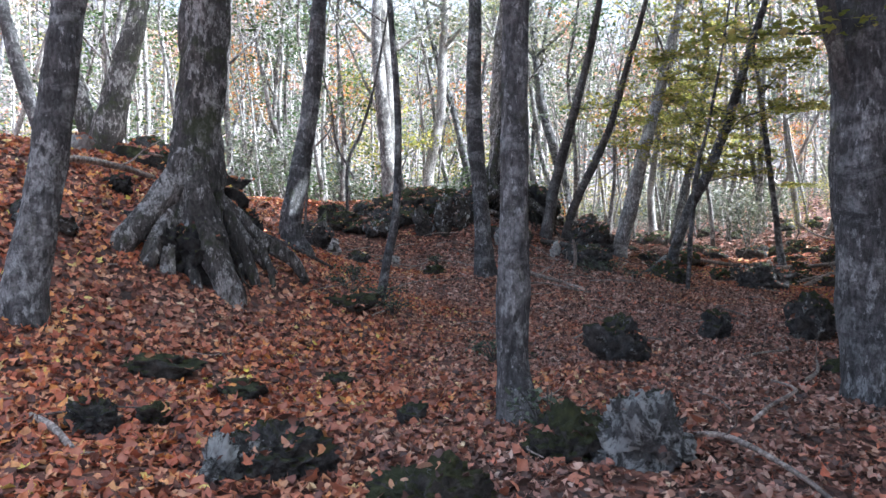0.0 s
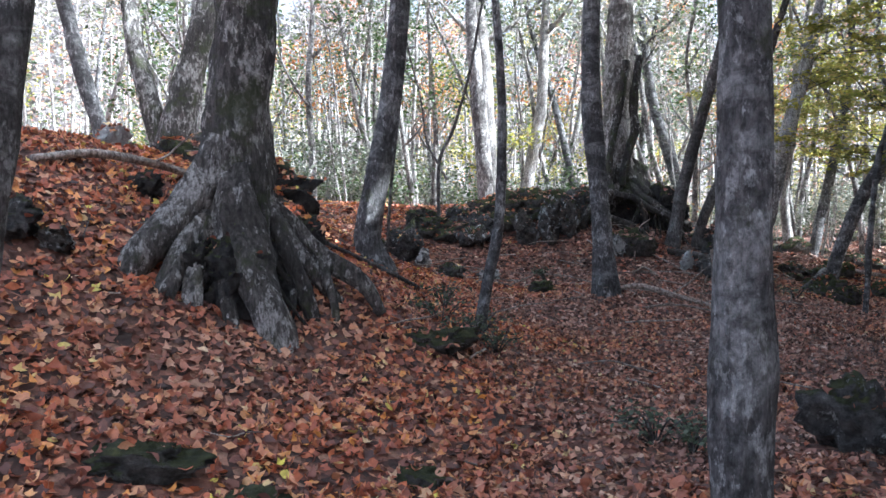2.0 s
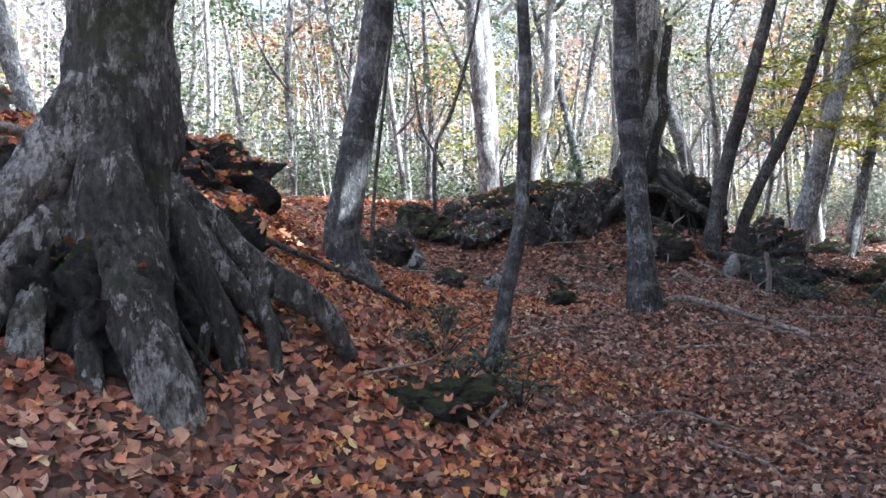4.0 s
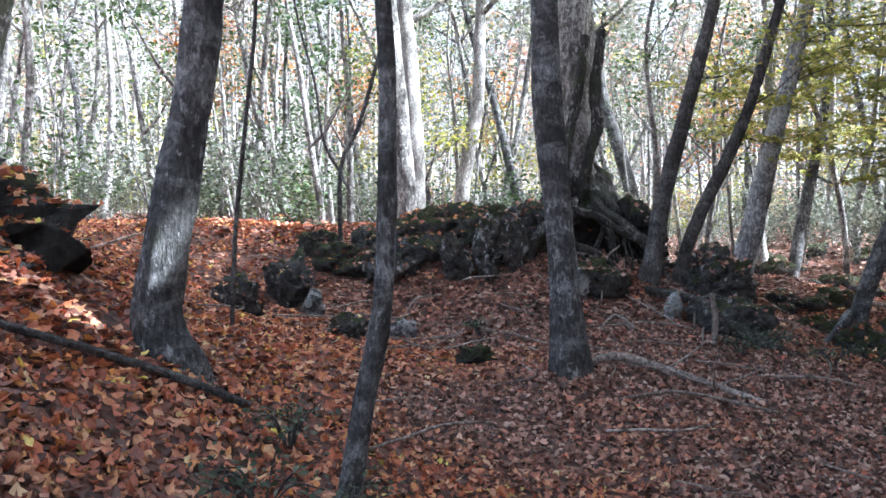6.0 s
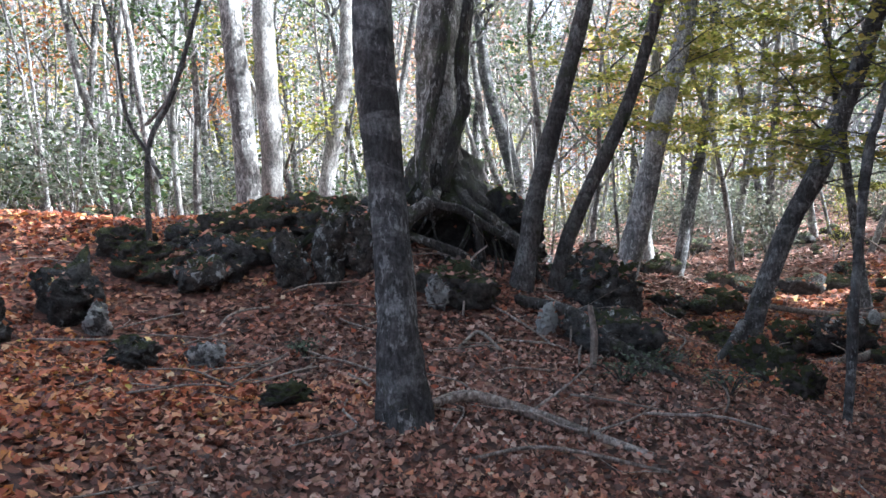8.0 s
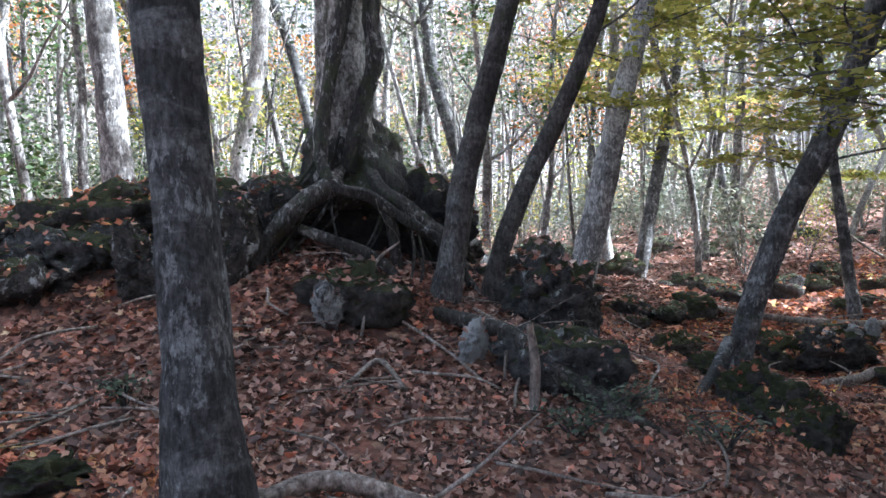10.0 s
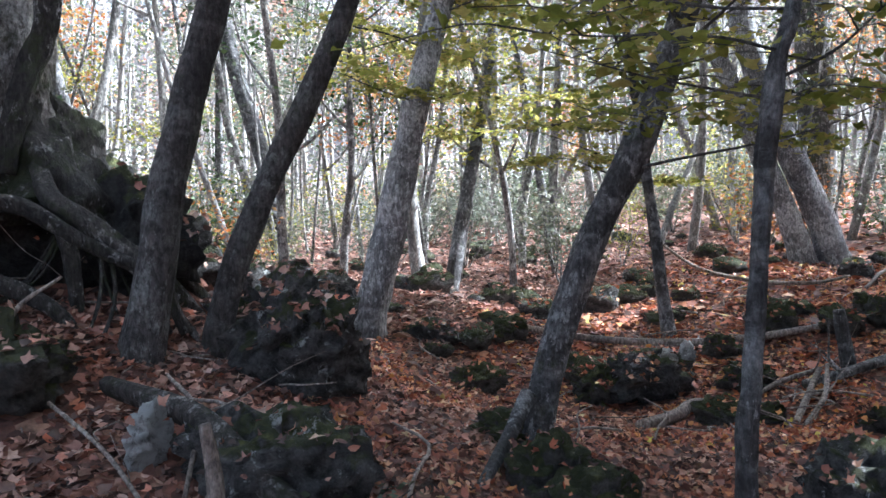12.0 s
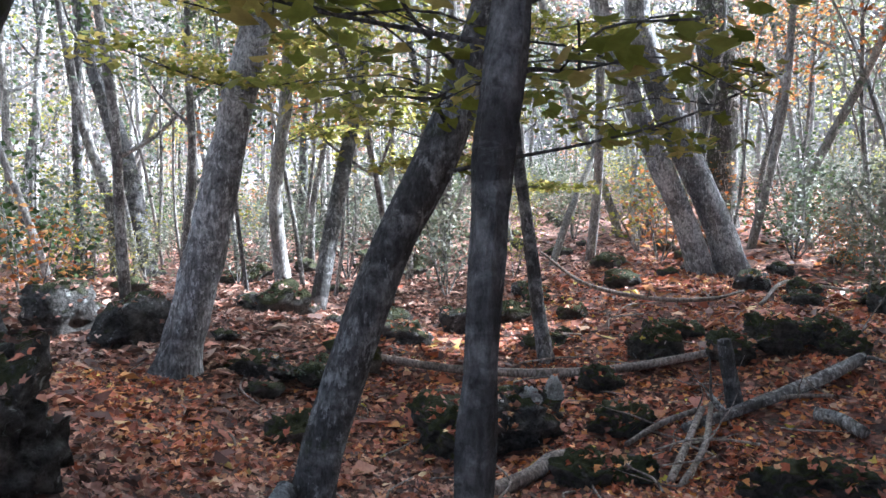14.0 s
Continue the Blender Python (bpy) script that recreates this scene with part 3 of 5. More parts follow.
for k in range(16):
    x, y = rr.uniform(-5.5, 3), rr.uniform(17.5, 24)
    s = rr.uniform(0.25, 0.6)
    stone_at(x, y, (s * 1.3, s, s * 0.6), ROCK_MOSS if rr.random() < 0.5 else ROCK, "small moss-grown stone scattered on the woodland floor", 200 + k * 0.77, rr.uniform(0, 180), 0.25, 3, 0.5, "scattered mossy stones")


# ---- trees near the path ----
def crown_points(rng, tips, n):
    tips = np.array(tips)
    return tips[rng.integers(0, len(tips), n)]


def limb_nodes(rng, start, way, length, r, sag=0.0):
    way = np.array(way, float)
    way /= np.linalg.norm(way)
    pts = []
    p = np.array(start, float)
    for i in range(5):
        pts.append((*p, r * (1 - i / 5.5)))
        bend = rng.normal(0, 0.16, 3)
        bend[2] += 0.10 - sag
        way = way + bend
        way /= np.linalg.norm(way)
        p = p + way * length / 4
    return pts


def near_tree(nodes, label, mat, seed, top=9.5, leaf=LEAF_OLIVE, leaves=1900, lobes=5, flare=0.35, sides=16, name="tree", crown_low=5.0, steps=8, wobble=0.16):
    """A tree beside the path: trunk through the nodes and on up to its top, limbs and a high crown."""
    rng = np.random.default_rng(seed)
    nodes = [tuple(q) for q in nodes]
    base = (nodes[0][0], nodes[0][1], gz(nodes[0][0], nodes[0][1]))
    d = np.array(nodes[-1][:3]) - np.array(nodes[-2][:3])
    d /= np.linalg.norm(d)
    low = np.array(nodes[1][:3]) - np.array(nodes[0][:3])
    low /= np.linalg.norm(low)
    first = np.array(nodes[0][:3]) - low * 0.3
    line = [(*first, nodes[0][3] * 1.1)] + nodes
    p, r = np.array(nodes[-1][:3]), nodes[-1][3]
    r0 = r
    while p[2] < base[2] + top:
        d = d + rng.normal(0, 0.07, 3) + np.array([0, 0, 0.05])
        d /= np.linalg.norm(d)
        p = p + d * 1.2
        r = max(0.015, r - r0 * 1.2 / (top - 1.5))
        line.append((*p, r))
    tree = thing(name, base, label, "tree")
    v, f = tube(line, sides, steps, seed * 1.7, wobble, lobes, flare, base)
    part("trunk", mesh_of("trunk", v, f, mat), tree)
    tips = []
    up = [q for q in line if q[2] > base[2] + crown_low]
    for k in range(7):
        q = up[int(rng.integers(0, len(up)))]
        a = rng.uniform(0, 2 * math.pi)
        ln = limb_nodes(rng, q[:3], (math.cos(a), math.sin(a), rng.uniform(0.3, 0.9)), rng.uniform(1.6, 3.0), max(0.02, q[3] * 0.55))
        v, f = tube(ln, 6, 3, k, 0.05, 0, 0, base)
        part("branch", mesh_of("branch", v, f, mat), tree)
        tips += [np.array(ln[j][:3]) - np.array(base) for j in (2, 3, 4)]
    tips.append(np.array(line[-1][:3]) - np.array(base))
    c = crown_points(rng, tips, leaves)
    v, f = leaf_cloud(rng, c, 0.55, 0.13, 0.5)
    part("crown", big_mesh("crown", v, f, leaf), tree)
    return tree, base, line


def leaf_spray(tree, base, start, way, length, r, leaf, mat, seed, count=170, size=0.075):
    """A low branch that carries flat tiers of leaves."""
    rng = np.random.default_rng(seed)
    ln = limb_nodes(rng, start, way, length, r, 0.08)
    v, f = tube(ln, 6, 4, seed, 0.05, 0, 0, base)
    br = part("branch", mesh_of("branch", v, f, mat), tree)
    line = spline(ln, 6)[4:, :3]
    offs = []
    for k in range(6):
        q = line[int(rng.integers(0, len(line)))]
        a = rng.uniform(0, 2 * math.pi)
        tw = [(*q, 0.004), (*(q + np.array([math.cos(a) * 0.25, math.sin(a) * 0.25, 0.04])), 0.003), (*(q + np.array([math.cos(a) * 0.6, math.sin(a) * 0.6, -0.03])), 0.002)]
        v, f = tube(tw, 4, 3, k, 0, 0, 0, base)
        part("twig", mesh_of("twig", v, f, mat), br)
        for u in np.linspace(0.1, 1, 8):
            offs.append(q + np.array([math.cos(a) * 0.65 * u, math.sin(a) * 0.65 * u, -0.03 * u]))
    offs = np.array(offs)
    c = offs[rng.integers(0, len(offs), count)] - np.array(base)
    v, f = leaf_cloud(rng, c, 0.10, size, 0.35, 0.35, True)
    part("leaves", big_mesh("leaves", v, f, leaf), br)


A, *_ = near_tree([(-2.83, 4.97, 0.62, 0.16), (-2.79, 4.99, 0.98, 0.137), (-2.66, 5.02, 1.74, 0.118), (-2.51, 5.07, 2.81, 0.11)], "grey smooth trunk leaning slightly on the leafy bank", BARK_GREY, 1)
C, *_ = near_tree([(0.45, 4.3, 0.14, 0.12), (0.41, 4.32, 0.47, 0.099), (0.41, 4.33, 0.77, 0.093), (0.42, 4.35, 1.3, 0.086), (0.42, 4.38, 1.96, 0.08), (0.43, 4.41, 2.62, 0.078)], "slim grey tree with pale lichen patches beside the path", BARK_GREY, 2)
D, Db, _ = near_tree([(2.96, 4.95, 0.07, 0.24), (2.9, 4.98, 0.68, 0.213), (2.85, 5.0, 1.29, 0.202), (2.83, 5.04, 2.05, 0.198), (2.86, 5.07, 2.81, 0.2)], "stout grey-barked tree with moss at shoulder height", BARK_GREY, 3)
for nodes in ([(2.8, 5.0, 1.9, 0.08), (2.68, 5.0, 2.3, 0.065), (2.55, 5.02, 2.8, 0.055), (2.45, 5.05, 3.5, 0.045)], [(2.9, 5.0, 2.2, 0.07), (3.1, 5.05, 2.8, 0.055), (3.2, 5.1, 3.5, 0.045)]):
    v, f = tube(nodes, 10, 6, 3.3, 0.1, 0, 0, Db)
    part("branch", mesh_of("branch", v, f, BARK_DARK), D)
E, *_ = near_tree([(-1.84, 9.48, 0.84, 0.16), (-1.95, 9.49, 1.24, 0.14), (-1.82, 9.53, 2.01, 0.117), (-1.68, 9.58, 2.95, 0.113)], "smooth grey tree leaning over the orange leaf bank", BARK_GREY, 4)
T, *_ = near_tree([(-0.76, 8.78, 0.31, 0.062), (-0.67, 8.78, 0.78, 0.053), (-0.56, 8.79, 1.37, 0.050), (-0.53, 8.8, 2.07, 0.044), (-0.54, 8.82, 2.72, 0.04)], "thin crooked dark sapling among small green shrubs", BARK_GREY, 5, 7.0, LEAF_OLIVE, 900, 0, 0, 10, "sapling", 3.8)
G, *_ = near_tree([(0.68, 11.66, 0.45, 0.165), (0.645, 11.67, 0.87, 0.138), (0.59, 11.72, 1.66, 0.122), (0.52, 11.76, 2.455, 0.127), (0.48, 11.81, 3.25, 0.127)], "straight grey-brown tree standing before the rocky mound", BARK_GREY, 6)
I1, I1b, _ = near_tree([(2.04, 14.77, 0.87, 0.125), (2.1, 14.78, 1.22, 0.108), (2.22, 14.79, 1.95, 0.103), (2.38, 14.79, 2.59, 0.099), (2.55, 14.78, 3.24, 0.09)], "dark leaning tree rooted at the edge of the mound", BARK_DARK, 7)
I2, I2b, _ = near_tree([(2.47, 14.99, 0.83, 0.1), (2.5, 14.99, 1.06, 0.086), (2.63, 14.99, 1.51, 0.086), (2.86, 14.96, 2.05, 0.082), (3.14, 14.93, 2.64, 0.077), (3.39, 14.91, 3.32, 0.068)], "slender dark tree leaning far to one side", BARK_DARK, 8)
W, Wb, _ = near_tree([(4.33, 18.35, 0.3, 0.21), (4.42, 18.35, 0.71, 0.185), (4.69, 18.35, 1.81, 0.18), (4.96, 18.35, 3.05, 0.154), (5.31, 18.34, 4.37, 0.129)], "leaning pale-barked tree with lichen, sunlit higher up", BARK_SILVER, 9, 10.0, LEAF_YELLOW)
L, Lb, _ = near_tree([(4.4, 14.48, 0.11, 0.120), (4.54, 14.46, 0.76, 0.102), (4.79, 14.39, 1.54, 0.098), (5.09, 14.3, 2.19, 0.100), (5.31, 14.25, 2.81, 0.096), (5.4, 14.23, 3.08, 0.090)], "strongly leaning dark grey tree with moss at its foot", BARK_GREY, 10, 8.0, LEAF_YELLOW)
R, Rb, _ = near_tree([(4.05, 12.23, 0.1, 0.039), (4.08, 12.24, 0.943, 0.036), (4.10, 12.24, 1.135, 0.033), (4.125, 12.25, 1.477, 0.031), (4.15, 12.26, 1.84, 0.033), (4.19, 12.26, 2.13, 0.035), (4.22, 12.26, 2.305, 0.026), (4.26, 12.25, 2.446, 0.025), (4.4, 12.3, 3.0, 0.023)], "slim rough tree with spreading yellow-green branches", BARK_GREY, 11, 6.0, LEAF_YELLOW, 1100, 0, 0, 16, "tree", 3.2, 14, 0.5)
MS, MSb, _ = near_tree([(8.29, 18.07, 0.13, 0.10), (8.23, 18.13, 0.63, 0.085), (8.16, 18.2, 1.41, 0.075), (8.05, 18.29, 2.33, 0.07), (7.97, 18.37, 3.18, 0.065)], "thin grey sapling with a pale split foot", BARK_GREY, 12, 7.0, LEAF_YELLOW, 900, 0, 0, 10, "sapling", 4)
near_tree([(14.37, 20.86, 0.6, 0.31), (14.12, 21.04, 1.59, 0.265), (13.5, 21.44, 3.25, 0.26), (13.02, 21.77, 4.81, 0.24), (12.86, 21.9, 5.74, 0.22)], "thick pale twin trunk leaning together with its neighbour", BARK_SILVER, 13, 12.0, LEAF_YELLOW, 2200, 4, 0.08)
near_tree([(13.78, 21.04, 0.61, 0.25), (13.53, 21.22, 1.59, 0.206), (12.96, 21.59, 3.14, 0.196), (12.53, 21.88, 4.37, 0.175), (12.27, 22.06, 5.3, 0.155)], "pale leaning twin trunk sharing a root with its neighbour", BARK_SILVER, 14, 12.0, LEAF_YELLOW, 2200, 4, 0.08)
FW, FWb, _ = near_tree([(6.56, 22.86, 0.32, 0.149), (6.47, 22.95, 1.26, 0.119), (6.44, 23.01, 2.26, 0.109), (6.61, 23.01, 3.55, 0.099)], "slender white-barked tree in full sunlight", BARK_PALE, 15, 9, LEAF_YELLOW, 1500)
near_tree([(-6.66, 14.06, 2.0, 0.26), (-6.34, 14.09, 2.9, 0.3), (-6.07, 14.13, 4.05, 0.235), (-5.8, 14.17, 5.01, 0.181)], "gnarled dark forked tree on the top of the bank", BARK_OLD, 16, 9.0, LEAF_GREEN)
near_tree([(-6.6, 14.3, 1.9, 0.2), (-6.70, 14.1, 3.0, 0.181), (-7.08, 14.15, 4.37, 0.16)], "dark stem of a forked tree on the bank", BARK_OLD, 17, 8.0, LEAF_GREEN)
near_tree([(-6.5, 12.5, 1.9, 0.14), (-6.8, 12.58, 2.81, 0.124), (-7.09, 12.61, 3.67, 0.114), (-7.42, 12.66, 4.81, 0.11)], "thin leaning grey tree above the bank", BARK_GREY, 18, 8.0, LEAF_GREEN)
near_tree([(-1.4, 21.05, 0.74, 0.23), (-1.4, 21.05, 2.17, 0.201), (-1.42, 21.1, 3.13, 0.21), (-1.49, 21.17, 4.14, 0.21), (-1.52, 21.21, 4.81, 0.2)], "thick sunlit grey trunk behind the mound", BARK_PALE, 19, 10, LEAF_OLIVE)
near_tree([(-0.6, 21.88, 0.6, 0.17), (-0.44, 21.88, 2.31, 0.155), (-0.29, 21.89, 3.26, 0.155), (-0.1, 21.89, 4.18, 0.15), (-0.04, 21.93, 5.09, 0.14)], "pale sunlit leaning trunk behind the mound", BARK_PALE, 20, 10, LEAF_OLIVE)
near_tree([(-1.24, 17.68, 1.5, 0.18), (-1.3, 17.7, 2.4, 0.165), (-1.38, 17.72, 3.37, 0.16), (-1.51, 17.76, 4.76, 0.145)], "grey tree rising behind the rocks of the mound", BARK_FAR, 21, 9, LEAF_OLIVE)
near_tree([(-1.96, 15.36, 1.1, 0.035), (-1.97, 15.4, 2.42, 0.032), (-1.7, 15.41, 3.07, 0.03), (-1.4, 15.43, 4.11, 0.026)], "thin dark forked sapling on the mound", BARK_DARK, 22, 6, LEAF_OLIVE, 500, 0, 0, 8, "sapling", 3.5)
near_tree([(-1.97, 15.38, 2.40, 0.022), (-2.2, 15.4, 2.85, 0.02), (-2.3, 15.41, 3.6, 0.018), (-2.5, 15.4, 4.4, 0.015)], "thin fork of a dark sapling on the mound", BARK_DARK, 23, 6, LEAF_OLIVE, 300, 0, 0, 8, "sapling", 3.5)
near_tree([(-2.1, 11.2, 0.85, 0.022), (-2.05, 11.2, 1.7, 0.02), (-1.95, 11.22, 2.6, 0.018), (-1.85, 11.2, 3.6, 0.016)], "very thin upright sapling beside a grey tree", BARK_DARK, 26, 5, LEAF_OLIVE, 200, 0, 0, 8, "sapling", 3.3)
near_tree([(4.92, 28.24, 0.5, 0.23), (4.59, 28.52, 2.77, 0.207), (3.98, 28.95, 5.08, 0.183), (3.74, 29.14, 6.42, 0.158)], "dark leaning tree deep in the wood", BARK_GREY, 24, 11, LEAF_OLIVE)
near_tree([(18.36, 24.92, 1.3, 0.47), (18.37, 25.1, 5.11, 0.45), (18.31, 25.24, 7.28, 0.42)], "massive upright tree on the slope with peeling bark", BARK_OLD, 25, 12, LEAF_OLIVE)

for k, (tr, b, start, way, ln) in enumerate([
        (L, Lb, (5.1, 14.3, 2.25), (-0.5, -0.9, 0.25), 1.5), (L, Lb, (5.3, 14.25, 2.75), (0.2, -1, 0.3), 1.7), (L, Lb, (5.35, 14.2, 2.9), (-0.9, -0.4, 0.25), 1.8),
        (L, Lb, (5.4, 14.2, 3.0), (0.9, 0.4, 0.25), 1.8), (L, Lb, (5.5, 14.2, 3.3), (-0.7, 0.6, 0.3), 2.0), (L, Lb, (5.6, 14.2, 3.7), (-0.2, -1, 0.3), 2.2),
        (L, Lb, (5.6, 14.2, 3.9), (-1, 0, 0.2), 2.2), (L, Lb, (5.7, 14.2, 4.3), (0.6, -0.8, 0.2), 2.2),
        (R, Rb, (4.17, 12.26, 2.05), (0.8, 0.5, 0.3), 1.0), (R, Rb, (4.19, 12.26, 2.13), (-0.8, 0.7, 0.25), 0.9), (R, Rb, (4.2, 12.26, 2.2), (0.9, -0.1, 0.35), 1.0),
        (R, Rb, (4.22, 12.26, 2.3), (-0.9, 0.2, 0.12), 0.9), (R, Rb, (4.26, 12.25, 2.45), (-0.3, 0.9, 0.2), 1.2), (R, Rb, (4.3, 12.27, 2.6), (0.6, 0.9, 0.1), 1.3), (R, Rb, (4.36, 12.3, 2.8), (-0.9, -0.3, 0.1), 1.0),
        (L, Lb, (5.0, 14.33, 2.0), (0.8, -0.6, 0.3), 1.6), (L, Lb, (5.2, 14.3, 2.5), (-1, -0.7, 0.2), 1.9),
        (W, Wb, (5.2, 18.3, 4.0), (0.9, -0.5, 0.1), 2.2), (W, Wb, (5.3, 18.3, 4.4), (0.6, 0.7, 0.1), 2.2), (W, Wb, (5.4, 18.3, 4.8), (-0.5, -0.9, 0.1), 2.2), (W, Wb, (5.5, 18.3, 5.2), (1, 0.2, 0), 2.4),
        (I2, I2b, (3.3, 14.9, 3.1), (0.8, -0.3, 0.3), 1.4), (I2, I2b, (3.45, 14.9, 3.5), (0.2, 0.9, 0.3), 1.6), (I1, I1b, (2.6, 14.78, 3.5), (0.8, 0.5, 0.3), 1.6),
        (D, Db, (2.75, 4.95, 2.6), (-0.7, 0.7, 0.2), 1.0)]):
    leaf_spray(tr, b, start, way, ln, 0.012 if tr is not R else 0.007, LEAF_YELLOW, BARK_DARK, 40 + k, 190 if tr is not R else 80)


rt = random.Random(8)
for tr, b, spots in ((W, Wb, [(4.95, 18.35, 3.0), (5.1, 18.35, 3.6), (5.25, 18.34, 4.2), (5.4, 18.3, 4.7)]), (MS, MSb, [(8.08, 18.27, 2.1), (8.0, 18.34, 2.8), (7.95, 18.4, 3.4), (7.9, 18.45, 4.0)]), (FW, FWb, [(6.5, 23.0, 2.9), (6.6, 23.0, 3.6), (6.7, 23.0, 4.4)]),
                     (L, Lb, [(5.45, 14.2, 3.2), (5.6, 14.2, 3.7), (5.7, 14.2, 4.2), (5.8, 14.2, 4.7)])):
    for k in range(9):
        q = spots[k % len(spots)]
        a = rt.uniform(0, 6.28)
        leaf_spray(tr, b, q, (math.cos(a), math.sin(a), 0.2), rt.uniform(1.5, 2.6), 0.012, LEAF_YELLOW, BARK_DARK, 140 + k + int(q[0] * 100), 300, 0.09)


# ---- the old tree with roots on the bank ----
def root_path(cx, cy, ang, z0, r0, reach, thick, bend=0.0, lift=0.0):
    """A root that leaves the trunk, bows outward and dives into the ground."""
    out = []
    for u in (0.0, 0.22, 0.45, 0.7, 0.88, 1.0):
        a = ang + bend * u * u
        d = r0 + (reach - r0) * u ** 1.25
        x, y = cx + math.cos(a) * d, cy + math.sin(a) * d
        g = gz(x, y)
        z = g + (z0 - g) * (1 - u) ** 1.55 + lift * math.sin(math.pi * u) - 0.10 * u * u
        out.append((x, y, z, thick * (1 - 0.55 * u) * min(1.0, 0.4 + 2.0 * u)))
    return out


def rooted_tree(nodes, roots, label, seed, mat, root_mat, lobes, flare, top, leaf, extra=(), collar=(), tangle=()):
    tree, base, line = near_tree(nodes, label, mat, seed, top, leaf, 2000, lobes, flare, 56, "tree", 5.0, 14, 0.2)
    for k, rt in enumerate(roots):
        v, f = tube(rt, 16, 12, seed + k * 2.3, 0.42, 0, 0, base)
        part("root", mesh_of("root", v, f, root_mat), tree, "twisting lichen-spotted root")
    for k, rt in enumerate(extra):
        v, f = tube([(*q[:3], q[3] * 0.82) for q in rt], 14, 10, seed + k * 1.3, 0.5, 0, 0, base)
        part("climbing_stem", mesh_of("stem", v, f, BARK_BLACK), tree, "dark winding stem of a climber")
    rng = np.random.default_rng(seed + 5)
    for cx, cy, spread, z0, z1, many in tangle:
        V, F = [], []
        for k in range(many):
            ang = (rng.uniform(-math.pi, -2.0), rng.uniform(-1.0, 0.35), rng.uniform(-0.9, 0.0), rng.uniform(0, math.pi))[k % 4]
            rt = root_path(cx, cy, ang, rng.uniform(z0, z1), 0.27, spread * rng.uniform(0.6, 1.2), rng.uniform(0.010, 0.03), rng.normal(0, 0.7), rng.uniform(0.0, 0.12))
            v, f = tube(rt, 6, 5, k * 1.7, 0.5, 0, 0, base)
            F += [tuple(len(V) + i for i in q) for q in f]
            V += v
        part("root_tangle", mesh_of("root_tangle", V, F, BARK_BLACK), tree, "tangle of thin bare roots")
    # The black bark here is moss plus the shade at the trunk's foot.
    for k, rt in enumerate(collar):
        v, f = tube(rt, 40, 12, seed + k * 3.1, 0.55, 0, 0, base)
        part("root_crown", mesh_of("root_crown", v, f, BARK_BLACK), tree, "mossy crown of matted roots, black for moss and shade")
    return tree


BX, BY = -2.3, 6.98
rooted_tree([(-2.3, 6.97, 0.85, 0.29), (-2.31, 6.97, 1.26, 0.29), (-2.34, 6.97, 1.63, 0.27), (-2.3, 6.99, 2.0, 0.233), (-2.26, 7.01, 2.59, 0.217), (-2.22, 7.05, 3.38, 0.212)],
            [root_path(BX, BY, radians(a), z, 0.2, re, th, be, li) for a, z, re, th, be, li in [
                (12, 1.5, 0.8, 0.08, 0.2, 0.05), (40, 1.5, 0.7, 0.10, 0.0, 0.0), (178, 1.7, 0.8, 0.12, 0.0, 0.0), (110, 1.8, 0.7, 0.13, 0.0, 0.0), (-160, 1.5, 0.75, 0.10, 0.2, 0.0)]] +
            [[(-2.36, 6.84, 1.95, 0.09), (-2.45, 6.75, 1.66, 0.13), (-2.62, 6.62, 1.38, 0.125), (-2.76, 6.5, 1.16, 0.12), (-2.86, 6.4, 0.92, 0.08)],
             [(-2.44, 6.75, 1.45, 0.06), (-2.5, 6.56, 1.2, 0.085), (-2.55, 6.42, 0.95, 0.075), (-2.62, 6.34, 0.68, 0.07)],
             [(-2.4, 6.72, 1.4, 0.05), (-2.42, 6.55, 1.12, 0.06), (-2.4, 6.45, 0.92, 0.055), (-2.36, 6.38, 0.64, 0.05)],
             [(-2.24, 6.82, 1.75, 0.10), (-2.18, 6.72, 1.35, 0.15), (-2.08, 6.62, 1.08, 0.145), (-1.97, 6.58, 0.84, 0.12), (-1.86, 6.55, 0.58, 0.10), (-1.8, 6.52, 0.35, 0.08)],
             [(-2.25, 6.75, 1.15, 0.04), (-2.24, 6.6, 0.98, 0.05), (-2.18, 6.5, 0.8, 0.045), (-2.1, 6.42, 0.6, 0.04)],
             [(-2.15, 6.98, 1.6, 0.05), (-2.02, 6.95, 1.36, 0.065), (-1.92, 6.93, 1.13, 0.062), (-1.83, 6.93, 0.92, 0.06), (-1.74, 6.93, 0.62, 0.05)],
             [(-2.12, 7.1, 1.55, 0.04), (-1.97, 7.18, 1.36, 0.05), (-1.84, 7.2, 1.2, 0.058), (-1.72, 7.22, 1.09, 0.066), (-1.57, 7.24, 1.0, 0.07), (-1.43, 7.26, 0.87, 0.055), (-1.34, 7.28, 0.7, 0.04)],
             [(-1.8, 7.2, 1.15, 0.03), (-1.72, 7.12, 1.0, 0.035), (-1.64, 7.04, 0.82, 0.03), (-1.6, 7.0, 0.6, 0.03)]],
            "massive old tree with flaring lichen-spotted roots on the bank", 31, BARK_OLD, BARK_ROOT, 6, 0.12, 11, LEAF_OLIVE, (), (), [(-2.3, 6.95, 0.75, 1.1, 1.6, 14)])
HX, HY = 1.3, 15.8
